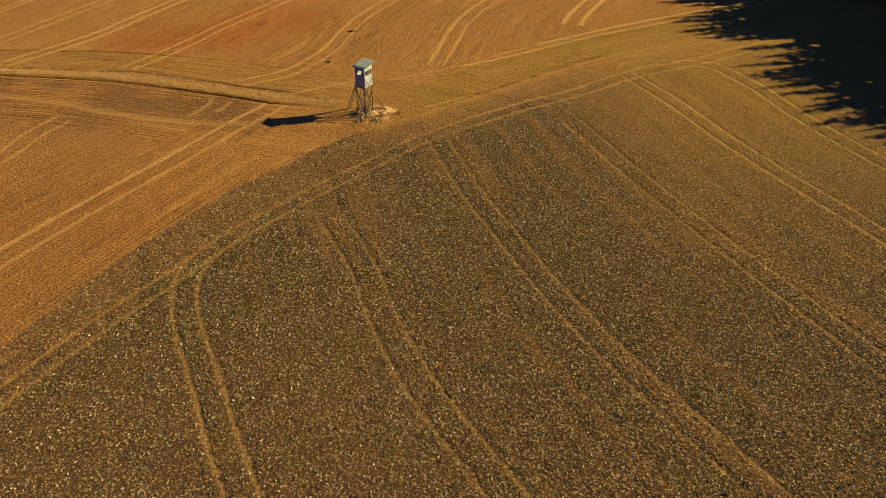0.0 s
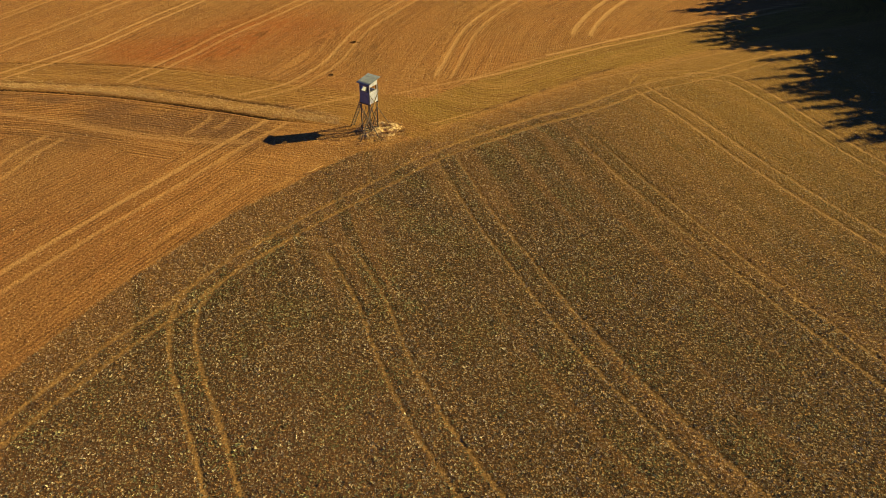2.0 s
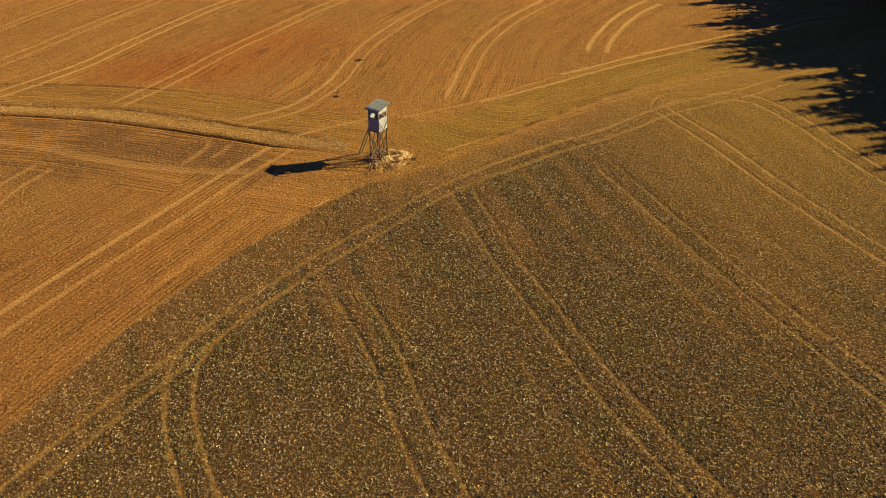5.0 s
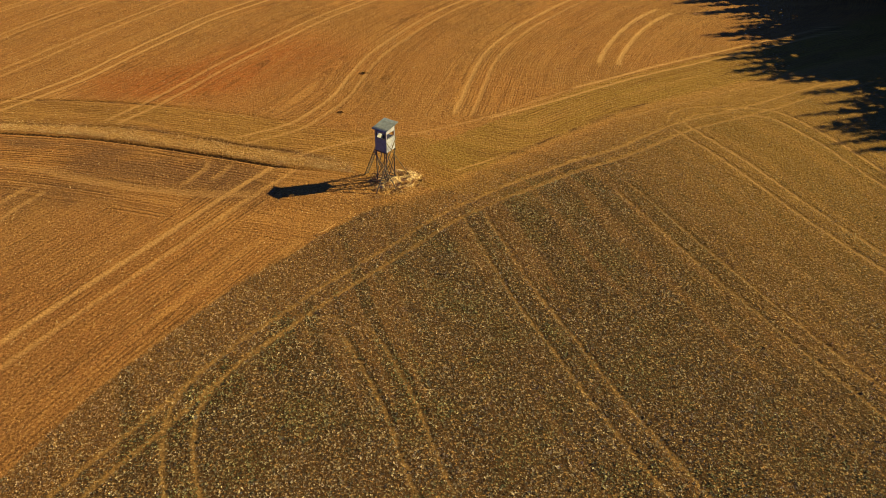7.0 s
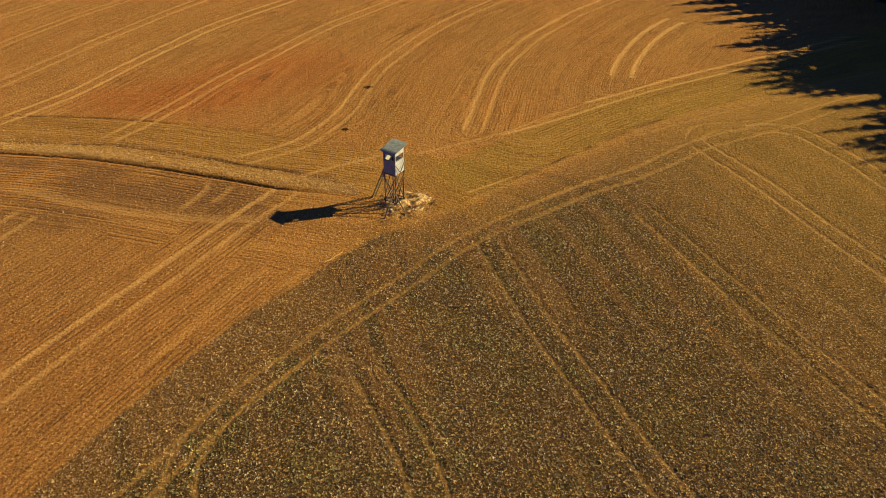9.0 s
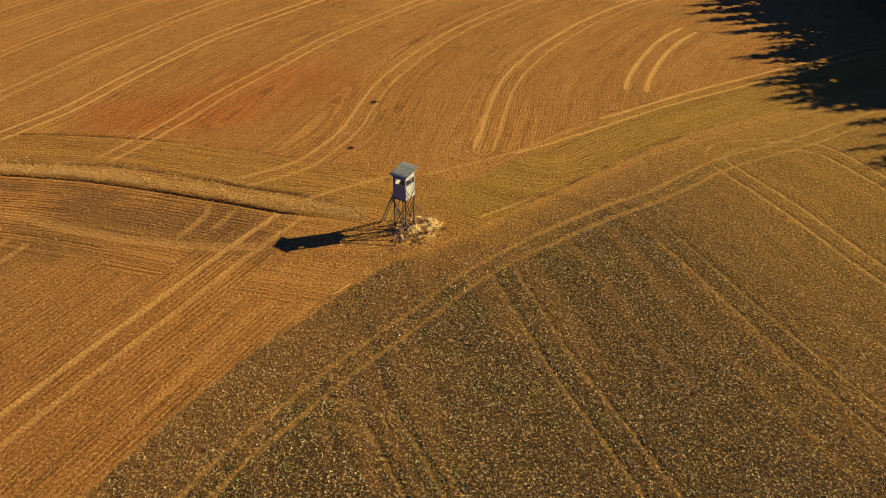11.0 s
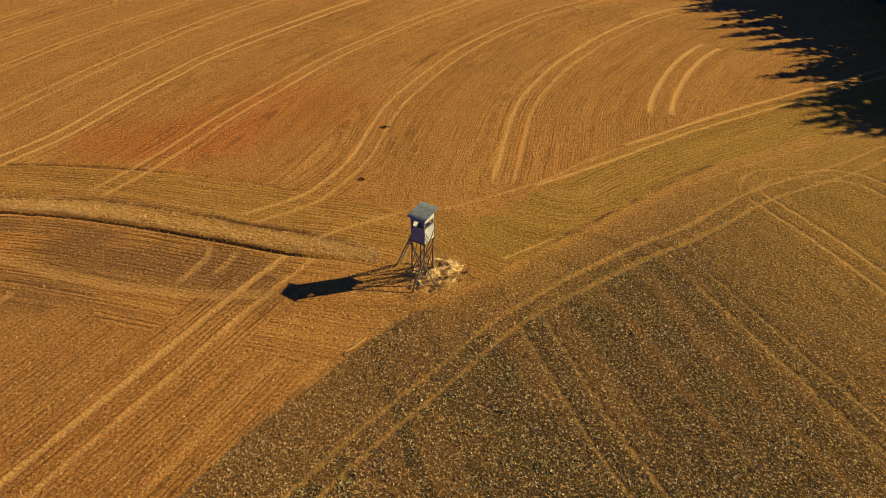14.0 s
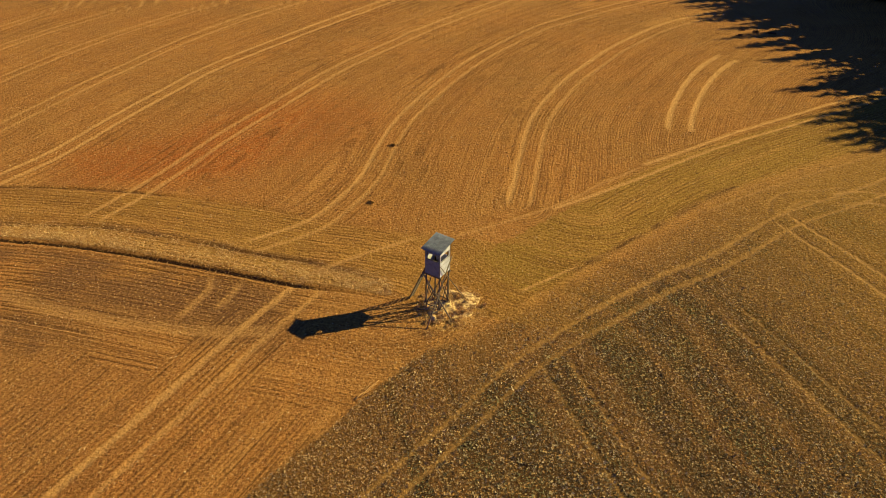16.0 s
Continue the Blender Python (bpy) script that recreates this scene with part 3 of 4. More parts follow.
# ------------------------------------------------------------------ hunting tower
def wall(name, along, length, across, z0, ztop, ztop2, slot, material, parent, label=""):
    """A boarded wall with a slot window; along: 'x' or 'y'; across: the two faces; slot: (from, to, bottom, top)."""
    a, b, zl, zh = slot
    cut = lambda k: ztop + (ztop2 - ztop) * k / length
    bm = bmesh.new()
    pieces = [(0, length, z0, zl, zl), (0, a, zl, cut(0), cut(a)), (b, length, zl, cut(b), cut(length)), (a, b, zh, cut(a), cut(b))]
    for p, q, lo, h0, h1 in pieces:
        if along == "x":
            box(bm, p, q, across[0], across[1], lo, h0, h1)
        else:
            box(bm, across[0], across[1], p, q, lo, h0)
    return part(name, bm, material, parent, label)


def build_tower():
    t = tagged(new("hunting_tower"), "weathered wooden hunting tower with grey boarded cabin and corrugated roof", "hunting tower")
    t.matrix_world = pose(0, 0, 0, 0, 0, 45.5)
    W, D, Z0 = 1.32, 1.32, 3.45                       # cabin width, depth and floor height
    zr = lambda x: 5.64 + (x + 0.26) * 0.168          # underside of the roof
    corners = ((0.05, 0.05), (W - 0.05, 0.05), (W - 0.05, D - 0.05), (0.05, D - 0.05))
    for k, (x, y) in enumerate(corners):
        pole("leg", (x, y, -0.15), (x, y, Z0 + 0.05), 0.065, 0.055, POLE, t, k)
        pole("corner_post", (x + (0.05 if x < 1 else -0.05), y + (0.05 if y < 1 else -0.05), Z0 + 0.06), (x + (0.05 if x < 1 else -0.05), y + (0.05 if y < 1 else -0.05), zr(x) - 0.07), 0.04, 0.04, POLE, t, k + 9, 0.003)
    # floor frame and boards
    for x in (-0.03, W - 0.07):
        bm = bmesh.new()
        box(bm, x, x + 0.10, -0.12, D + 0.12, Z0 - 0.14, Z0 - 0.02)
        part("floor_beam", bm, POLE, t)
    for k in range(9):
        bm = bmesh.new()
        box(bm, -0.02, W + 0.02, k * 0.147 + 0.002, k * 0.147 + 0.143, Z0 - 0.018, Z0 + 0.012)
        part("floor_board", bm, DARK_BOARD, t)
    # cross braces on the four sides
    n = 20
    for a, b in ((0, 1), (1, 2), (2, 3), (3, 0)):
        (ax, ay), (bx, by) = corners[a], corners[b]
        ox, oy = (ax + bx) / 2 - W / 2, (ay + by) / 2 - D / 2
        l = max(1e-6, sqrt(ox * ox + oy * oy))
        ox, oy = ox / l * 0.085, oy / l * 0.085
        pole("brace", (ax + ox, ay + oy, 0.35), (bx + ox, by + oy, 3.05), 0.042, 0.034, POLE, t, n)
        pole("brace", (bx + ox * 1.9, by + oy * 1.9, 0.35), (ax + ox * 1.9, ay + oy * 1.9, 3.05), 0.042, 0.034, POLE, t, n + 1)
        pole("crossbar", (ax + ox, ay + oy, 0.45), (bx + ox, by + oy, 0.50), 0.045, 0.04, POLE, t, n + 2)
        n += 5
    # long stay poles
    for k, (a, b) in enumerate((((W + 0.05, -0.19, 4.75), (-2.19, -0.26, -0.1)), ((-0.05, -0.11, 4.5), (2.82, -0.60, -0.1)), ((-0.26, D + 0.05, 3.5), (-0.22, -1.36, -0.1)))):
        pole("stay_pole", a, b, 0.030 if k == 1 else 0.045, 0.036 if k == 1 else 0.055, PALE_POLE, t, 60 + k, 0.02, "long peeled stay pole")
    # cabin walls
    grey = "pale grey weathered board wall with a slot window"
    wall("cabin_wall", "x", W, (-0.030, 0.0), Z0, zr(0) - 0.02, zr(W) - 0.02, (0.06, W - 0.08, 4.86, 5.36), BOARD, t, grey)
    wall("cabin_wall", "y", D, (-0.030, 0.0), Z0, zr(0) - 0.03, zr(0) - 0.03, (0.10, D - 0.10, 4.84, 5.36), SHADE_PANEL, t, "grey panel wall, darkened for its shade, with a wide window slot")
    wall("cabin_wall", "y", D, (W, W + 0.030), Z0, zr(W) - 0.02, zr(W) - 0.02, (0.10, D - 0.10, 4.72, 5.50), BOARD, t, grey)
    wall("cabin_wall", "x", W, (D, D + 0.030), Z0, zr(0) - 0.02, zr(W) - 0.02, (0.35, 0.97, Z0 + 0.08, 5.25), BOARD, t, "board wall around the door")
    bm = bmesh.new()
    box(bm, 0.36, 0.96, D + 0.004, D + 0.026, Z0 + 0.09, 5.24)
    door = part("door", bm, BOARD, t, "narrow pale board door")
    bm = bmesh.new()
    box(bm, 0.42, 0.45, D + 0.027, D + 0.05, 4.30, 4.44)
    part("handle", bm, POLE, door)
    # ledges under the slots and board joints
    for a in ((-0.06, -0.031, 0.08, D - 0.08, 4.79, 4.83), (0.06, W - 0.06, -0.06, -0.031, 4.81, 4.85)):
        bm = bmesh.new()
        box(bm, *a)
        part("window_ledge", bm, DARK_BOARD, t)
    for x in (-0.045, W + 0.005):
        bm = bmesh.new()
        box(bm, x, x + 0.04, -0.046, -0.031, Z0 - 0.02, zr(x) - 0.04)
        part("corner_strip", bm, DARK_BOARD, t)
    for z in (3.93, 4.42):
        bm = bmesh.new()
        box(bm, 0.05, W - 0.05, -0.036, -0.031, z, z + 0.012)
        part("board_joint", bm, DARK_BOARD, t)
    # a seat board inside
    bm = bmesh.new()
    box(bm, 0.9, 1.25, 0.03, D - 0.03, Z0 + 0.45, Z0 + 0.48)
    part("bench", bm, DARK_BOARD, t)
    # rafters and corrugated sheet
    for y in (0.0, 0.62, D - 0.06):
        bm = bmesh.new()
        v0, v1 = -0.20, 1.68
        for p in ((v0, zr(v0)), ):
            box(bm, v0, v1, y, y + 0.06, zr(v0) - 0.02, zr(v0) + 0.045, zr(v1) + 0.045)
        for v in bm.verts:
            if v.co.z < zr(v0) and v.co.x > 1:
                v.co.z = zr(v1) - 0.02
        part("rafter", bm, POLE, t)
    bm = bmesh.new()
    rows = []
    ny = 13 * 8
    for lift in (0.0, 0.006):
        grid = []
        for i in range(5):
            x = -0.28 + 2.06 * i / 4
            grid.append([bm.verts.new((x, -0.20 + 1.72 * j / ny, zr(x) + 0.078 + lift + 0.044 * cos(2 * pi * j / 8) + 0.004 * sin(3.1 * i + 0.2 * j))) for j in range(ny + 1)])
        rows.append(grid)
    low, top = rows
    for i in range(4):
        for j in range(ny):
            bm.faces.new((top[i][j], top[i + 1][j], top[i + 1][j + 1], top[i][j + 1]))
            bm.faces.new((low[i][j + 1], low[i + 1][j + 1], low[i + 1][j], low[i][j]))
    for j in range(ny):
        bm.faces.new((low[0][j], top[0][j], top[0][j + 1], low[0][j + 1]))
        bm.faces.new((low[4][j + 1], top[4][j + 1], top[4][j], low[4][j]))
    for i in range(4):
        bm.faces.new((low[i][0], low[i + 1][0], top[i + 1][0], top[i][0]))
        bm.faces.new((top[i][ny], top[i + 1][ny], low[i + 1][ny], low[i][ny]))
    part("roof", bm, SHEET, t, "dark grey corrugated roof sheet", smooth=True)
    # ladder up to the door
    foot, head = Vector((0.40, 3.05, -0.1)), Vector((0.62, D + 0.16, Z0 + 0.35))
    side = Vector((0.27, 0, 0))
    for sgn, seed in ((-1, 81), (1, 82)):
        pole("ladder_rail", foot + side * sgn, head + side * sgn, 0.042, 0.036, POLE, t, seed)
    for k in range(11):
        c = foot.lerp(head, 0.07 + k * 0.083)
        pole("ladder_rung", c - side * 1.25, c + side * 1.25, 0.052, 0.046, POLE, t, 90 + k, 0.004)
    return t


build_tower()


def build_mound():
    """The low heap of straw and earth round the tower's feet."""
    bm = bmesh.new()
    rings, sides = 20, 64
    prev = None
    rnd = np.random.RandomState(3)
    for i in range(rings + 1):
        r = i / rings
        ring = []
        for j in range(sides):
            a = 2 * pi * j / sides
            rr = r * (2.05 + 0.35 * sin(2 * a + 0.6) + 0.25 * sin(5 * a))
            x, y = 1.15 + rr * cos(a), 0.75 + rr * sin(a)
            z = 0.13 * (1 - r * r) + (0.55 * (vnoise(np.array(x + 9.0), np.array(y + 9.0), 0.50, 2) - 0.47) if r < 0.97 else -0.10)
            ring.append(bm.verts.new((x, y, z)))
        if prev:
            for j in range(sides):
                bm.faces.new((prev[j], ring[j], ring[(j + 1) % sides], prev[(j + 1) % sides]))
        else:
            bm.faces.new(ring)
        prev = ring
    m = Nodes("straw_heap")
    p = m.coord()
    n1, n2 = m.noise(p, 5.0, 4.0, 0.7), m.noise(m.scaled(p, (1, 2.5, 1)), 14.0, 3.0)
    c = m.mix(m.step(n1, 0.35, 0.65), (0.560, 0.340, 0.130), (0.800, 0.560, 0.250))
    # shade in the gaps between straws and lumps, mixed into the colour
    c = m.mix(m.math("MULTIPLY", m.step(n2, 0.5, 0.3), 0.6), c, (0.150, 0.080, 0.026))
    c = m.mix(m.math("MULTIPLY", m.step(m.noise(p, 2.4, 3.0), 0.50, 0.36), 0.8), c, (0.190, 0.088, 0.020))
    mat = m.done(c, 0.9, m.bump(m.math("ADD", n1, n2), 0.9, 0.08))
    ob = part("straw_mound", bm, mat, None, smooth=True)
    return tagged(ob, "low mound of pale trampled straw round the tower's feet", "straw mound")


build_mound()


def build_clumps():
    """Tufts of straw thrown up round the tower's feet."""
    rng = np.random.RandomState(31)
    spots = []
    for k in range(52):
        a, r = 2 * pi * k / 52 + rng.uniform(-0.3, 0.3), rng.uniform(0.9, 2.5)
        cx, cy = 0.95 + r * cos(a) * 1.15, 0.6 + r * sin(a)
        size = rng.uniform(0.13, 0.28)
        n = 50
        q = rng.normal(0, 0.42, (n, 2)) * size
        z = 0.02 + np.maximum(0.9 * size * (1 - (np.hypot(q[:, 0], q[:, 1]) / size) ** 2), 0) * rng.rand(n) + max(0.10 * (1 - (r / 2.2) ** 2), 0)
        spots.append(np.stack([cx + q[:, 0], cy + q[:, 1], z, np.full(n, size * 0.62)], 1))
    x, y, z, size = np.concatenate(spots).T
    ob = leaves("straw_tufts", x, y, z, 3, size, (-0.2, 0.8), STRAW, rng, 0.22)
    tagged(ob, "tufts of pale trampled straw beside the tower's feet", "straw", kind="stuff")


# poles left lying under the tower and at the edge of the crop
LYING = [((-1.0, 0.3, 0.26), (0.2, 1.1, 0.30), 0.06, "pale squared beam lying under the tower"), ((-0.7, -0.25, 0.24), (0.6, 0.25, 0.30), 0.05, "short peeled pole lying under the tower"),
         ((-1.6, 0.6, 0.16), (-0.2, 0.25, 0.27), 0.05, "weathered pole lying beside the tower's leg"), ((-0.3, 1.5, 0.27), (1.0, 0.9, 0.30), 0.055, "short pole lying across the straw")]
for k, (a, b, r, label) in enumerate(LYING):
    tagged(pole("lying_pole", a, b, r, r * 0.85, PALE_POLE if k < 2 else POLE, None, 200 + k), label, "pole", "poles under the tower")
for k, (a, b, r) in enumerate((((-7.3, -8.1, 0.06), (-5.5, -6.6, 0.10), 0.05), ((-6.9, -7.9, 0.05), (-5.7, -7.0, 0.16), 0.03), ((-6.6, -7.2, 0.05), (-5.6, -6.3, 0.12), 0.025))):
    tagged(pole("dry_branch", a, b, r, r * 0.4, STRAW, None, 220 + k, 0.06), "pale dry branch lying on the crop's edge", "branch", "dry branches at the crop's edge")


# ------------------------------------------------------------------ crop, straw, clods
def leaves(name, px, py, pz, count, size, up, material, rng, width=0.45, tone=None):
    """Many small leaves, count to a plant, in one mesh."""
    n = len(px) * count
    bx, by, bz = (np.repeat(v, count) for v in (px, py, pz))
    s = np.repeat(size, count) * rng.uniform(0.6, 1.25, n)
    a, tilt = rng.uniform(0, 2 * pi, n), rng.uniform(up[0], up[1], n)
    dx, dy, dz = np.cos(a) * np.cos(tilt), np.sin(a) * np.cos(tilt), np.sin(tilt)
    sx, sy = -np.sin(a) * width / 2, np.cos(a) * width / 2
    roll = rng.uniform(-0.5, 0.5, n) * width
    base = np.stack([bx, by, bz], 1)
    d = np.stack([dx, dy, dz], 1) * s[:, None]
    side = np.stack([sx, sy, roll], 1) * s[:, None]
    droop = np.stack([0 * s, 0 * s, -0.18 * s], 1)
    v = np.empty((n, 4, 3))
    v[:, 0] = base
    v[:, 1] = base + d * 0.55 + side
    v[:, 2] = base + d + droop
    v[:, 3] = base + d * 0.55 - side
    ob = array_mesh(name, v.reshape(-1, 3), np.arange(n * 4).reshape(n, 4), material)
    if tone is not None:
        ob.data.attributes.new("tone", "FLOAT", "POINT").data.foreach_set("value", np.repeat(tone, count * 4).astype(np.float32))
    return ob


def build_crop():
    """Rosettes of broad leaves, in broken drill rows along the wheel tracks."""
    rng = np.random.RandomState(11)
    x, y = (v.ravel() for v in np.meshgrid(np.arange(-36, 64, 0.205), np.arange(-62, 22, 0.205)))
    x, y = x + rng.uniform(-0.10, 0.10, len(x)), y + rng.uniform(-0.10, 0.10, len(x))
    view = (x > -26 - (y + 48) * 0.42) & (x < 30 + (y + 56) * 0.72)
    x, y = x[view], y[view]
    c, tr = crop_mask(x, y), track_mask(x, y)[0]
    tone = streaks(x, y)
    away = -distance(EDGE, x, y)
    rows = vnoise(distance(G1, x, y) + 50, y * 0.05 + 9, 0.62, 2)
    chance = c * (1.30 - 0.26 * smooth(tone, 0.45, 0.85)) * (1 - 0.75 * smooth(tr, 0.12, 0.50)) * (0.75 + 0.5 * vnoise(x, y, 2.6, 3)) * (0.85 + 0.3 * smooth(rows, 0.30, 0.60))
    lump = vnoise(x + 13, y + 7, 0.55, 2)
    chance *= 0.75 + 0.4 * smooth(lump, 0.25, 0.55)
    chance *= (1 - 0.40 * smooth(x, 22, 46) * smooth(y, -16, 2)) * (1 - 0.42 * smooth(x, -4, 4) * smooth(away, 5.0, 0.5))
    keep = rng.rand(len(x)) < chance
    x, y, tone, c = x[keep], y[keep], tone[keep], c[keep]
    fx, fy = rng.uniform(-60, 85, 40000), rng.uniform(-100, 25, 40000)
    out = ~((fx > -36) & (fx < 64) & (fy > -62) & (fx > -26 - (fy + 48) * 0.42) & (fx < 30 + (fy + 56) * 0.72)) & (crop_mask(fx, fy) > 0.4)
    x, y, tone, c = np.append(x, fx[out]), np.append(y, fy[out]), np.append(tone, streaks(fx[out], fy[out])), np.append(c, np.full(out.sum(), 1.0))
    size = 0.108 * np.exp(rng.normal(0, 0.22, len(x))) * (0.75 + 0.25 * c) * (1 - 0.30 * smooth(x, 4, 42) * smooth(y, -50, -12)) * (0.85 + 0.3 * vnoise(x, y, 2.2, 2))
    ob = leaves("crop_plants", x, y, seat(x, y) - 0.01, 6, size, (0.05, 0.85), LEAF, rng, 0.62, tone)
    ob.data.attributes.new("plant", "FLOAT", "POINT").data.foreach_set("value", np.repeat(rng.rand(len(x)), 24).astype(np.float32))
    warm = 0.55 * smooth(x, -6, 34) + 0.45 * smooth(-distance(EDGE, x, y), 11, 2) - 0.35 * smooth(y, -30, -46) + 1.1 * (vnoise(x + 31, y * 0.6 + 12, 5.5, 3) - 0.5) + 0.8 * (tone - 0.5)
    ob.data.attributes.new("warm", "FLOAT", "POINT").data.foreach_set("value", np.repeat(np.clip(warm, 0, 1), 24).astype(np.float32))
    tagged(ob, "low sparse dull green and brown crop seedlings", "crop", kind="stuff")


build_clumps()
build_crop()


def build_straw():
    rng = np.random.RandomState(12)
    n = 30000
    k = rng.rand(n)
    x, y = rng.uniform(-60, -3, n), np.zeros(n)
    i = np.searchsorted(DITCH[:, 0], x).clip(1, len(DITCH) - 1)
    f = (x - DITCH[i - 1, 0]) / (DITCH[i, 0] - DITCH[i - 1, 0])
    y = DITCH[i - 1, 1] + f * (DITCH[i, 1] - DITCH[i - 1, 1]) + 0.6 + np.abs(rng.normal(0, 1.3, n))
    keep = rng.rand(n) < 0.25 + 0.9 * smooth(vnoise(x, y, 1.4, 3), 0.4, 0.65)
    x, y = x[keep], y[keep]
    ob = leaves("verge_grass", x, y, seat(x, y) - 0.01, 2, 0.14 + 0.16 * rng.rand(len(x)), (0.05, 0.8), STRAW, rng, 0.13)
    tagged(ob, "dry straw-coloured grass along the ditch", "dry grass", kind="stuff")
    a, r = rng.uniform(0, 2 * pi, 1700), np.sqrt(rng.rand(1700)) * 2.9
    x, y = 1.0 + r * np.cos(a), 0.6 + r * np.sin(a)
    ob = leaves("loose_straw", x, y, np.maximum(0.20 * (1 - (r / 2.7) ** 2), 0.0) + 0.02, 2, np.full(len(x), 0.28), (-0.1, 0.35), STRAW, rng, 0.06)
    tagged(ob, "loose pale straw scattered round the tower", "straw", kind="stuff")
    x, y = np.append(rng.uniform(-45, 30, 14000), rng.normal(-4.0, 3.0, 700)), np.append(rng.uniform(-45, 40, 14000), rng.normal(-3.0, 1.8, 700))
    keep = (crop_mask(x, y) < 0.5) & (rng.rand(14700) < 0.22 + 0.7 * np.exp(-((x + 3) ** 2 + (y + 3) ** 2) / 60))
    x, y = x[keep], y[keep]
    ob = leaves("straw_bits", x, y, seat(x, y) + 0.02, 1, np.full(len(x), 0.22), (-0.05, 0.25), STRAW, rng, 0.16)
    tagged(ob, "bits of pale straw lying on the tilled soil", "straw", kind="stuff")


build_straw()


def build_clods():
    rng = np.random.RandomState(13)
    n = 105000
    x, y = rng.uniform(-58, 58, n), rng.uniform(-45, 70, n)
    keep = (rng.rand(n) < (1 - track_mask(x, y)[0]) * (1 - crop_mask(x, y)) * (1.1 - smooth(y, 5, 70) * 0.6))
    x, y = x[keep], y[keep]
    n = len(x)
    s = rng.uniform(0.025, 0.055, n) * (1 + 0.8 * (rng.rand(n) > 0.98))
    z = seat(x, y) + s * 0.1
    dirs = np.array([(1, 0, 0), (0, 1, 0), (-1, 0, 0), (0, -1, 0), (0, 0, 1)], float)
    v = dirs[None] * (s[:, None, None] * rng.uniform(0.6, 1.3, (n, 5, 1))) + rng.normal(0, 0.15, (n, 5, 3)) * s[:, None, None] + np.stack([x, y, z], 1)[:, None]
    tri = np.array([(0, 1, 4), (1, 2, 4), (2, 3, 4), (3, 0, 4)])
    f = (np.arange(n)[:, None, None] * 5 + tri[None]).reshape(-1, 3)
    tagged(array_mesh("soil_clods", v.reshape(-1, 3), f, CLOD), "small crumbled clods and stones on tilled soil", "clods", kind="stuff")


build_clods()


def build_weeds():
    """Dark dry weeds on the upper field: a scatter of small ones and a few clumps of some size."""
    rng = np.random.RandomState(21)
    m = Nodes("dry_weeds")
    mat = m.done(m.ramp(m.island(), [(0.0, (0.060, 0.028, 0.012)), (0.6, (0.120, 0.055, 0.022)), (1.0, (0.210, 0.110, 0.040))]), 0.8)
    x, y = rng.uniform(-30, 66, 1500), rng.uniform(13, 74, 1500)
    keep = (track_mask(x, y)[0] < 0.2) & (distance(EDGE, x, y) > 4) & (rng.rand(1500) < 0.25 + 0.9 * smooth(vnoise(x, y, 6.0, 2), 0.45, 0.65))
    x, y = x[keep], y[keep]
    ob = leaves("weed_seedlings", x, y, seat(x, y), 7, rng.uniform(0.07, 0.17, len(x)), (0.2, 1.3), mat, rng, 0.5)
    tagged(ob, "small dark dry weeds dotted over the tilled field", "weeds", kind="stuff")
    for cx, cy, size in ((0.22, 29.2, 0.42), (-3.5, 17.6, 0.35), (60.4, 58.2, 0.6), (62.3, 57.2, 0.55), (58.6, 59.4, 0.5), (57.0, 57.0, 0.45)):
        n = 26
        px, py = cx + rng.normal(0, size * 0.45, n), cy + rng.normal(0, size * 0.35, n)
        ob = leaves("weed_clump", px, py, seat(px, py), 4, np.full(n, size * 0.55), (0.2, 1.2), mat, rng, 0.4)
        tagged(ob, "reddish-brown clump of dry weeds on tilled soil", "weed", "weed clumps")


build_weeds()


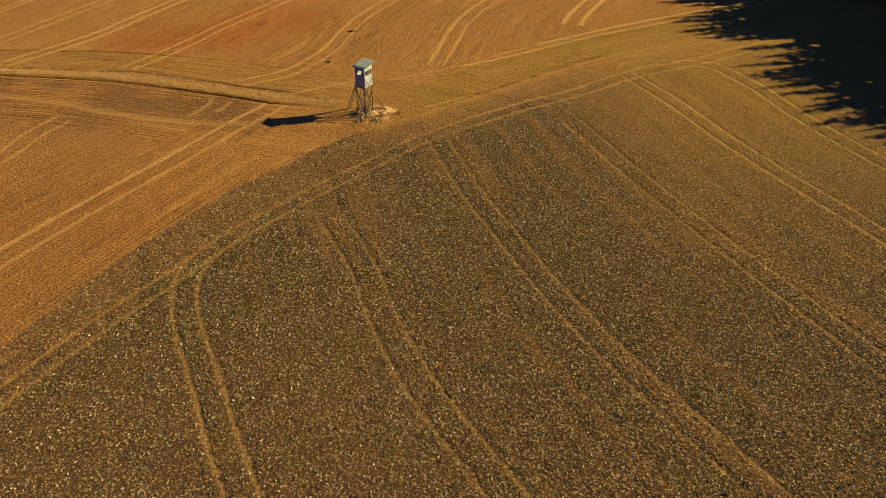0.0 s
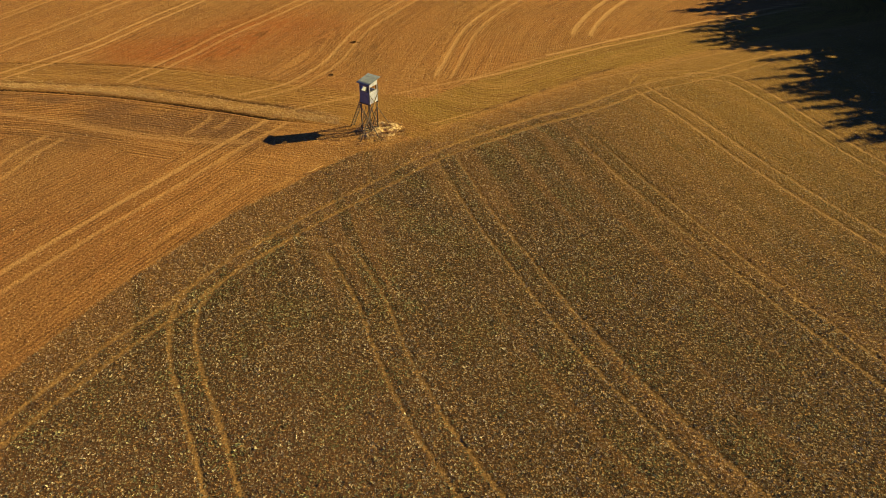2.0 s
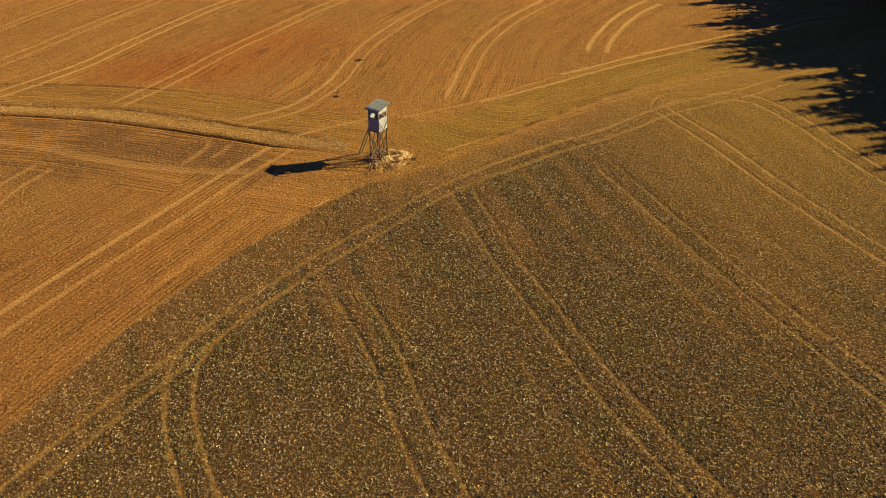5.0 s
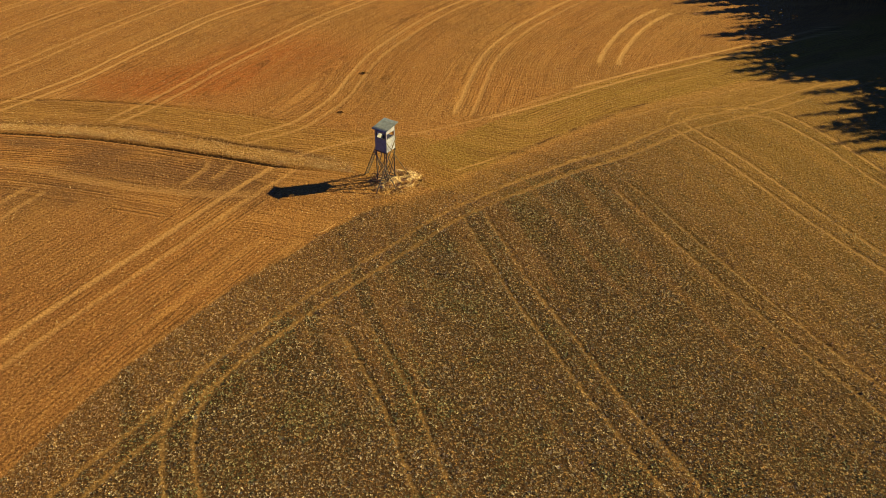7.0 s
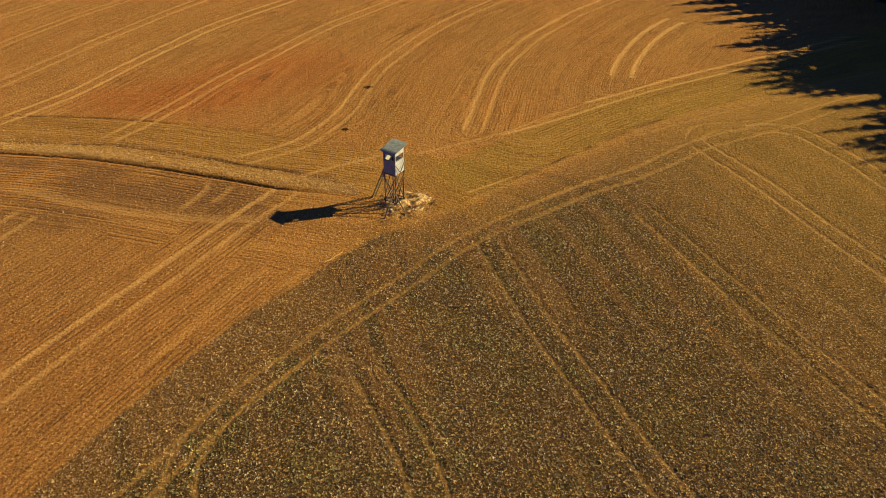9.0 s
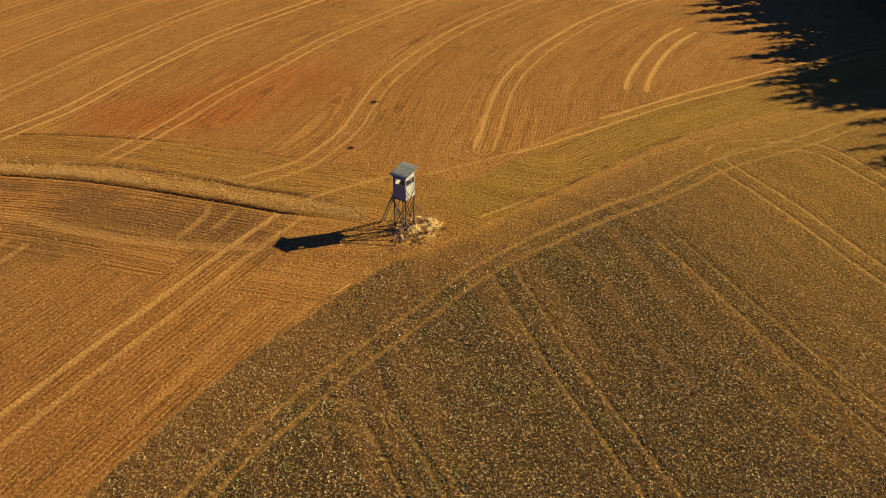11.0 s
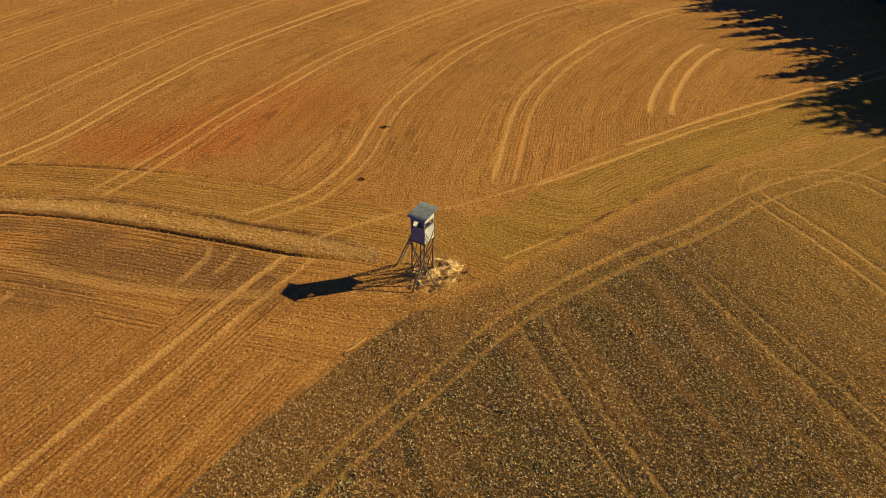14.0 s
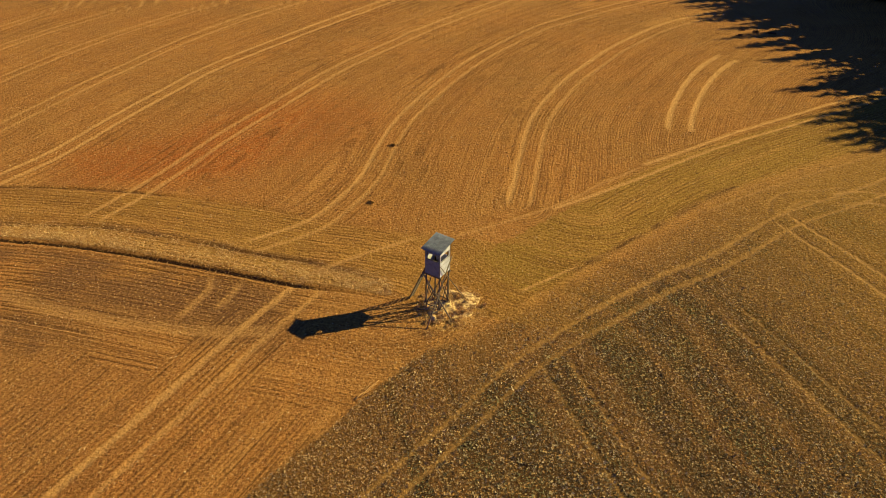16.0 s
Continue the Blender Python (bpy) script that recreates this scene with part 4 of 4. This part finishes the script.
# ------------------------------------------------------------------ spruces of the wood at the field's end
def spruce_meshes(height, seed):
    rnd = random.Random(seed)
    bm = bmesh.new()
    rod(bm, (0, 0, -0.3), (0, 0, height * 0.97), height * 0.013, 0.02, 8, height * 0.002, seed)
    trunk = bm
    bm = bmesh.new()
    z = height * 0.07
    while z < height * 0.985:
        k = 1 - z / height
        reach = (0.16 + 4.4 * k) * height / 22
        for j in range(rnd.randint(6, 8)):
            if rnd.random() < 0.10:
                continue
            a = rnd.uniform(0, 2 * pi)
            l = reach * rnd.uniform(0.6, 1.15)
            d, s = Vector((cos(a), sin(a), 0)), Vector((-sin(a), cos(a), 0))
            zz = z + rnd.uniform(-0.2, 0.2)
            rise = 0.30 if k < 0.3 else -0.05
            spine = [Vector((0, 0, zz)) + d * l * q + Vector((0, 0, l * (rise * q - 0.38 * q * q))) for q in (0.05, 0.4, 0.75, 1.0)]
            w = [0.10 * l, 0.26 * l, 0.20 * l, 0.02]
            for tilt in (0.15, -0.5):
                side = [s * wi + Vector((0, 0, -tilt * wi)) for wi in w]
                lft = [bm.verts.new(p + q * rnd.uniform(0.6, 1.2)) for p, q in zip(spine, side)]
                mid = [bm.verts.new(p) for p in spine]
                rgt = [bm.verts.new(p - q * rnd.uniform(0.6, 1.2) - Vector((0, 0, abs(tilt) * wi))) for p, q, wi in zip(spine, side, w)]
                for i in range(3):
                    bm.faces.new((lft[i], lft[i + 1], mid[i + 1], mid[i]))
                    bm.faces.new((mid[i], mid[i + 1], rgt[i + 1], rgt[i]))
                if rnd.random() < 0.5:
                    break
        z += (0.35 + 0.75 * k) * height / 22 * rnd.uniform(0.8, 1.2)
    return trunk, bm


def build_wood():
    kinds = []
    for k, h in enumerate((22.0, 20.0, 18.0)):
        t = tagged(new("spruce_tree"), "tall dark green spruce with drooping boughs", "tree", "spruces of the wood")
        trunk, crown = spruce_meshes(h, 40 + k)
        part("trunk", trunk, BARK, t, smooth=True)
        part("crown", crown, NEEDLE, t)
        kinds.append((t, h))
    rnd = random.Random(5)
    row = []
    # tips of the shade on the field: where it begins, and how far along the edge of the wood
    for tip, y in ((56, 71), (66, 62), (53.5, 55.6), (60.5, 50), (55.6, 46.6), (60, 41), (54.3, 36.2), (58, 32.3), (51, 28.5), (58, 26), (49.6, 22.9), (55, 18.4), (60, 12),
                   (51.2, 8.3), (53.5, 6.6), (51.0, 4.3), (53.4, 2.8), (50.4, 1.4), (54.5, -0.6), (56, -2.6), (52.8, -5), (56, -7.5), (59, -9), (55.5, -11.5)):
        x = 93 + rnd.uniform(-1.5, 1.5)
        row.append((x, y + (x - tip) * 0.089, 1.07 * (x - tip) / 1.834))
    first = len(row)
    for y in range(-14, 84, 2):
        x = 96 + rnd.uniform(-1.5, 1.5)
        row.append((x, y + 3 + rnd.uniform(-0.8, 0.8), 1.05 * (x - (51.5 if y < 9 else 52.0 if y < 40 else 56.0) - 5 * math.exp(-((y - 14) / 3.4) ** 2) + rnd.uniform(-4.5, 3.0)) / 1.834))
    fill = len(row)
    for y in range(-10, 86, 6):
        row.append((100 + rnd.uniform(-2, 2), y + rnd.uniform(-1, 1) + 4, rnd.uniform(17, 21)))
    for k, (x, y, h) in enumerate(row):
        base, bh = kinds[k % 3]
        s = h / bh
        m = pose(x, y, 0, rnd.uniform(-1, 1), rnd.uniform(-1, 1), rnd.uniform(0, 360))
        if k < 3:
            base.matrix_basis = m @ Matrix.Scale(s, 4)
        else:
            c = copy_thing(base, m)
            wide = 1.6 if first <= k < fill else 1.15
            c.scale = (s * wide, s * wide, s)


build_wood()
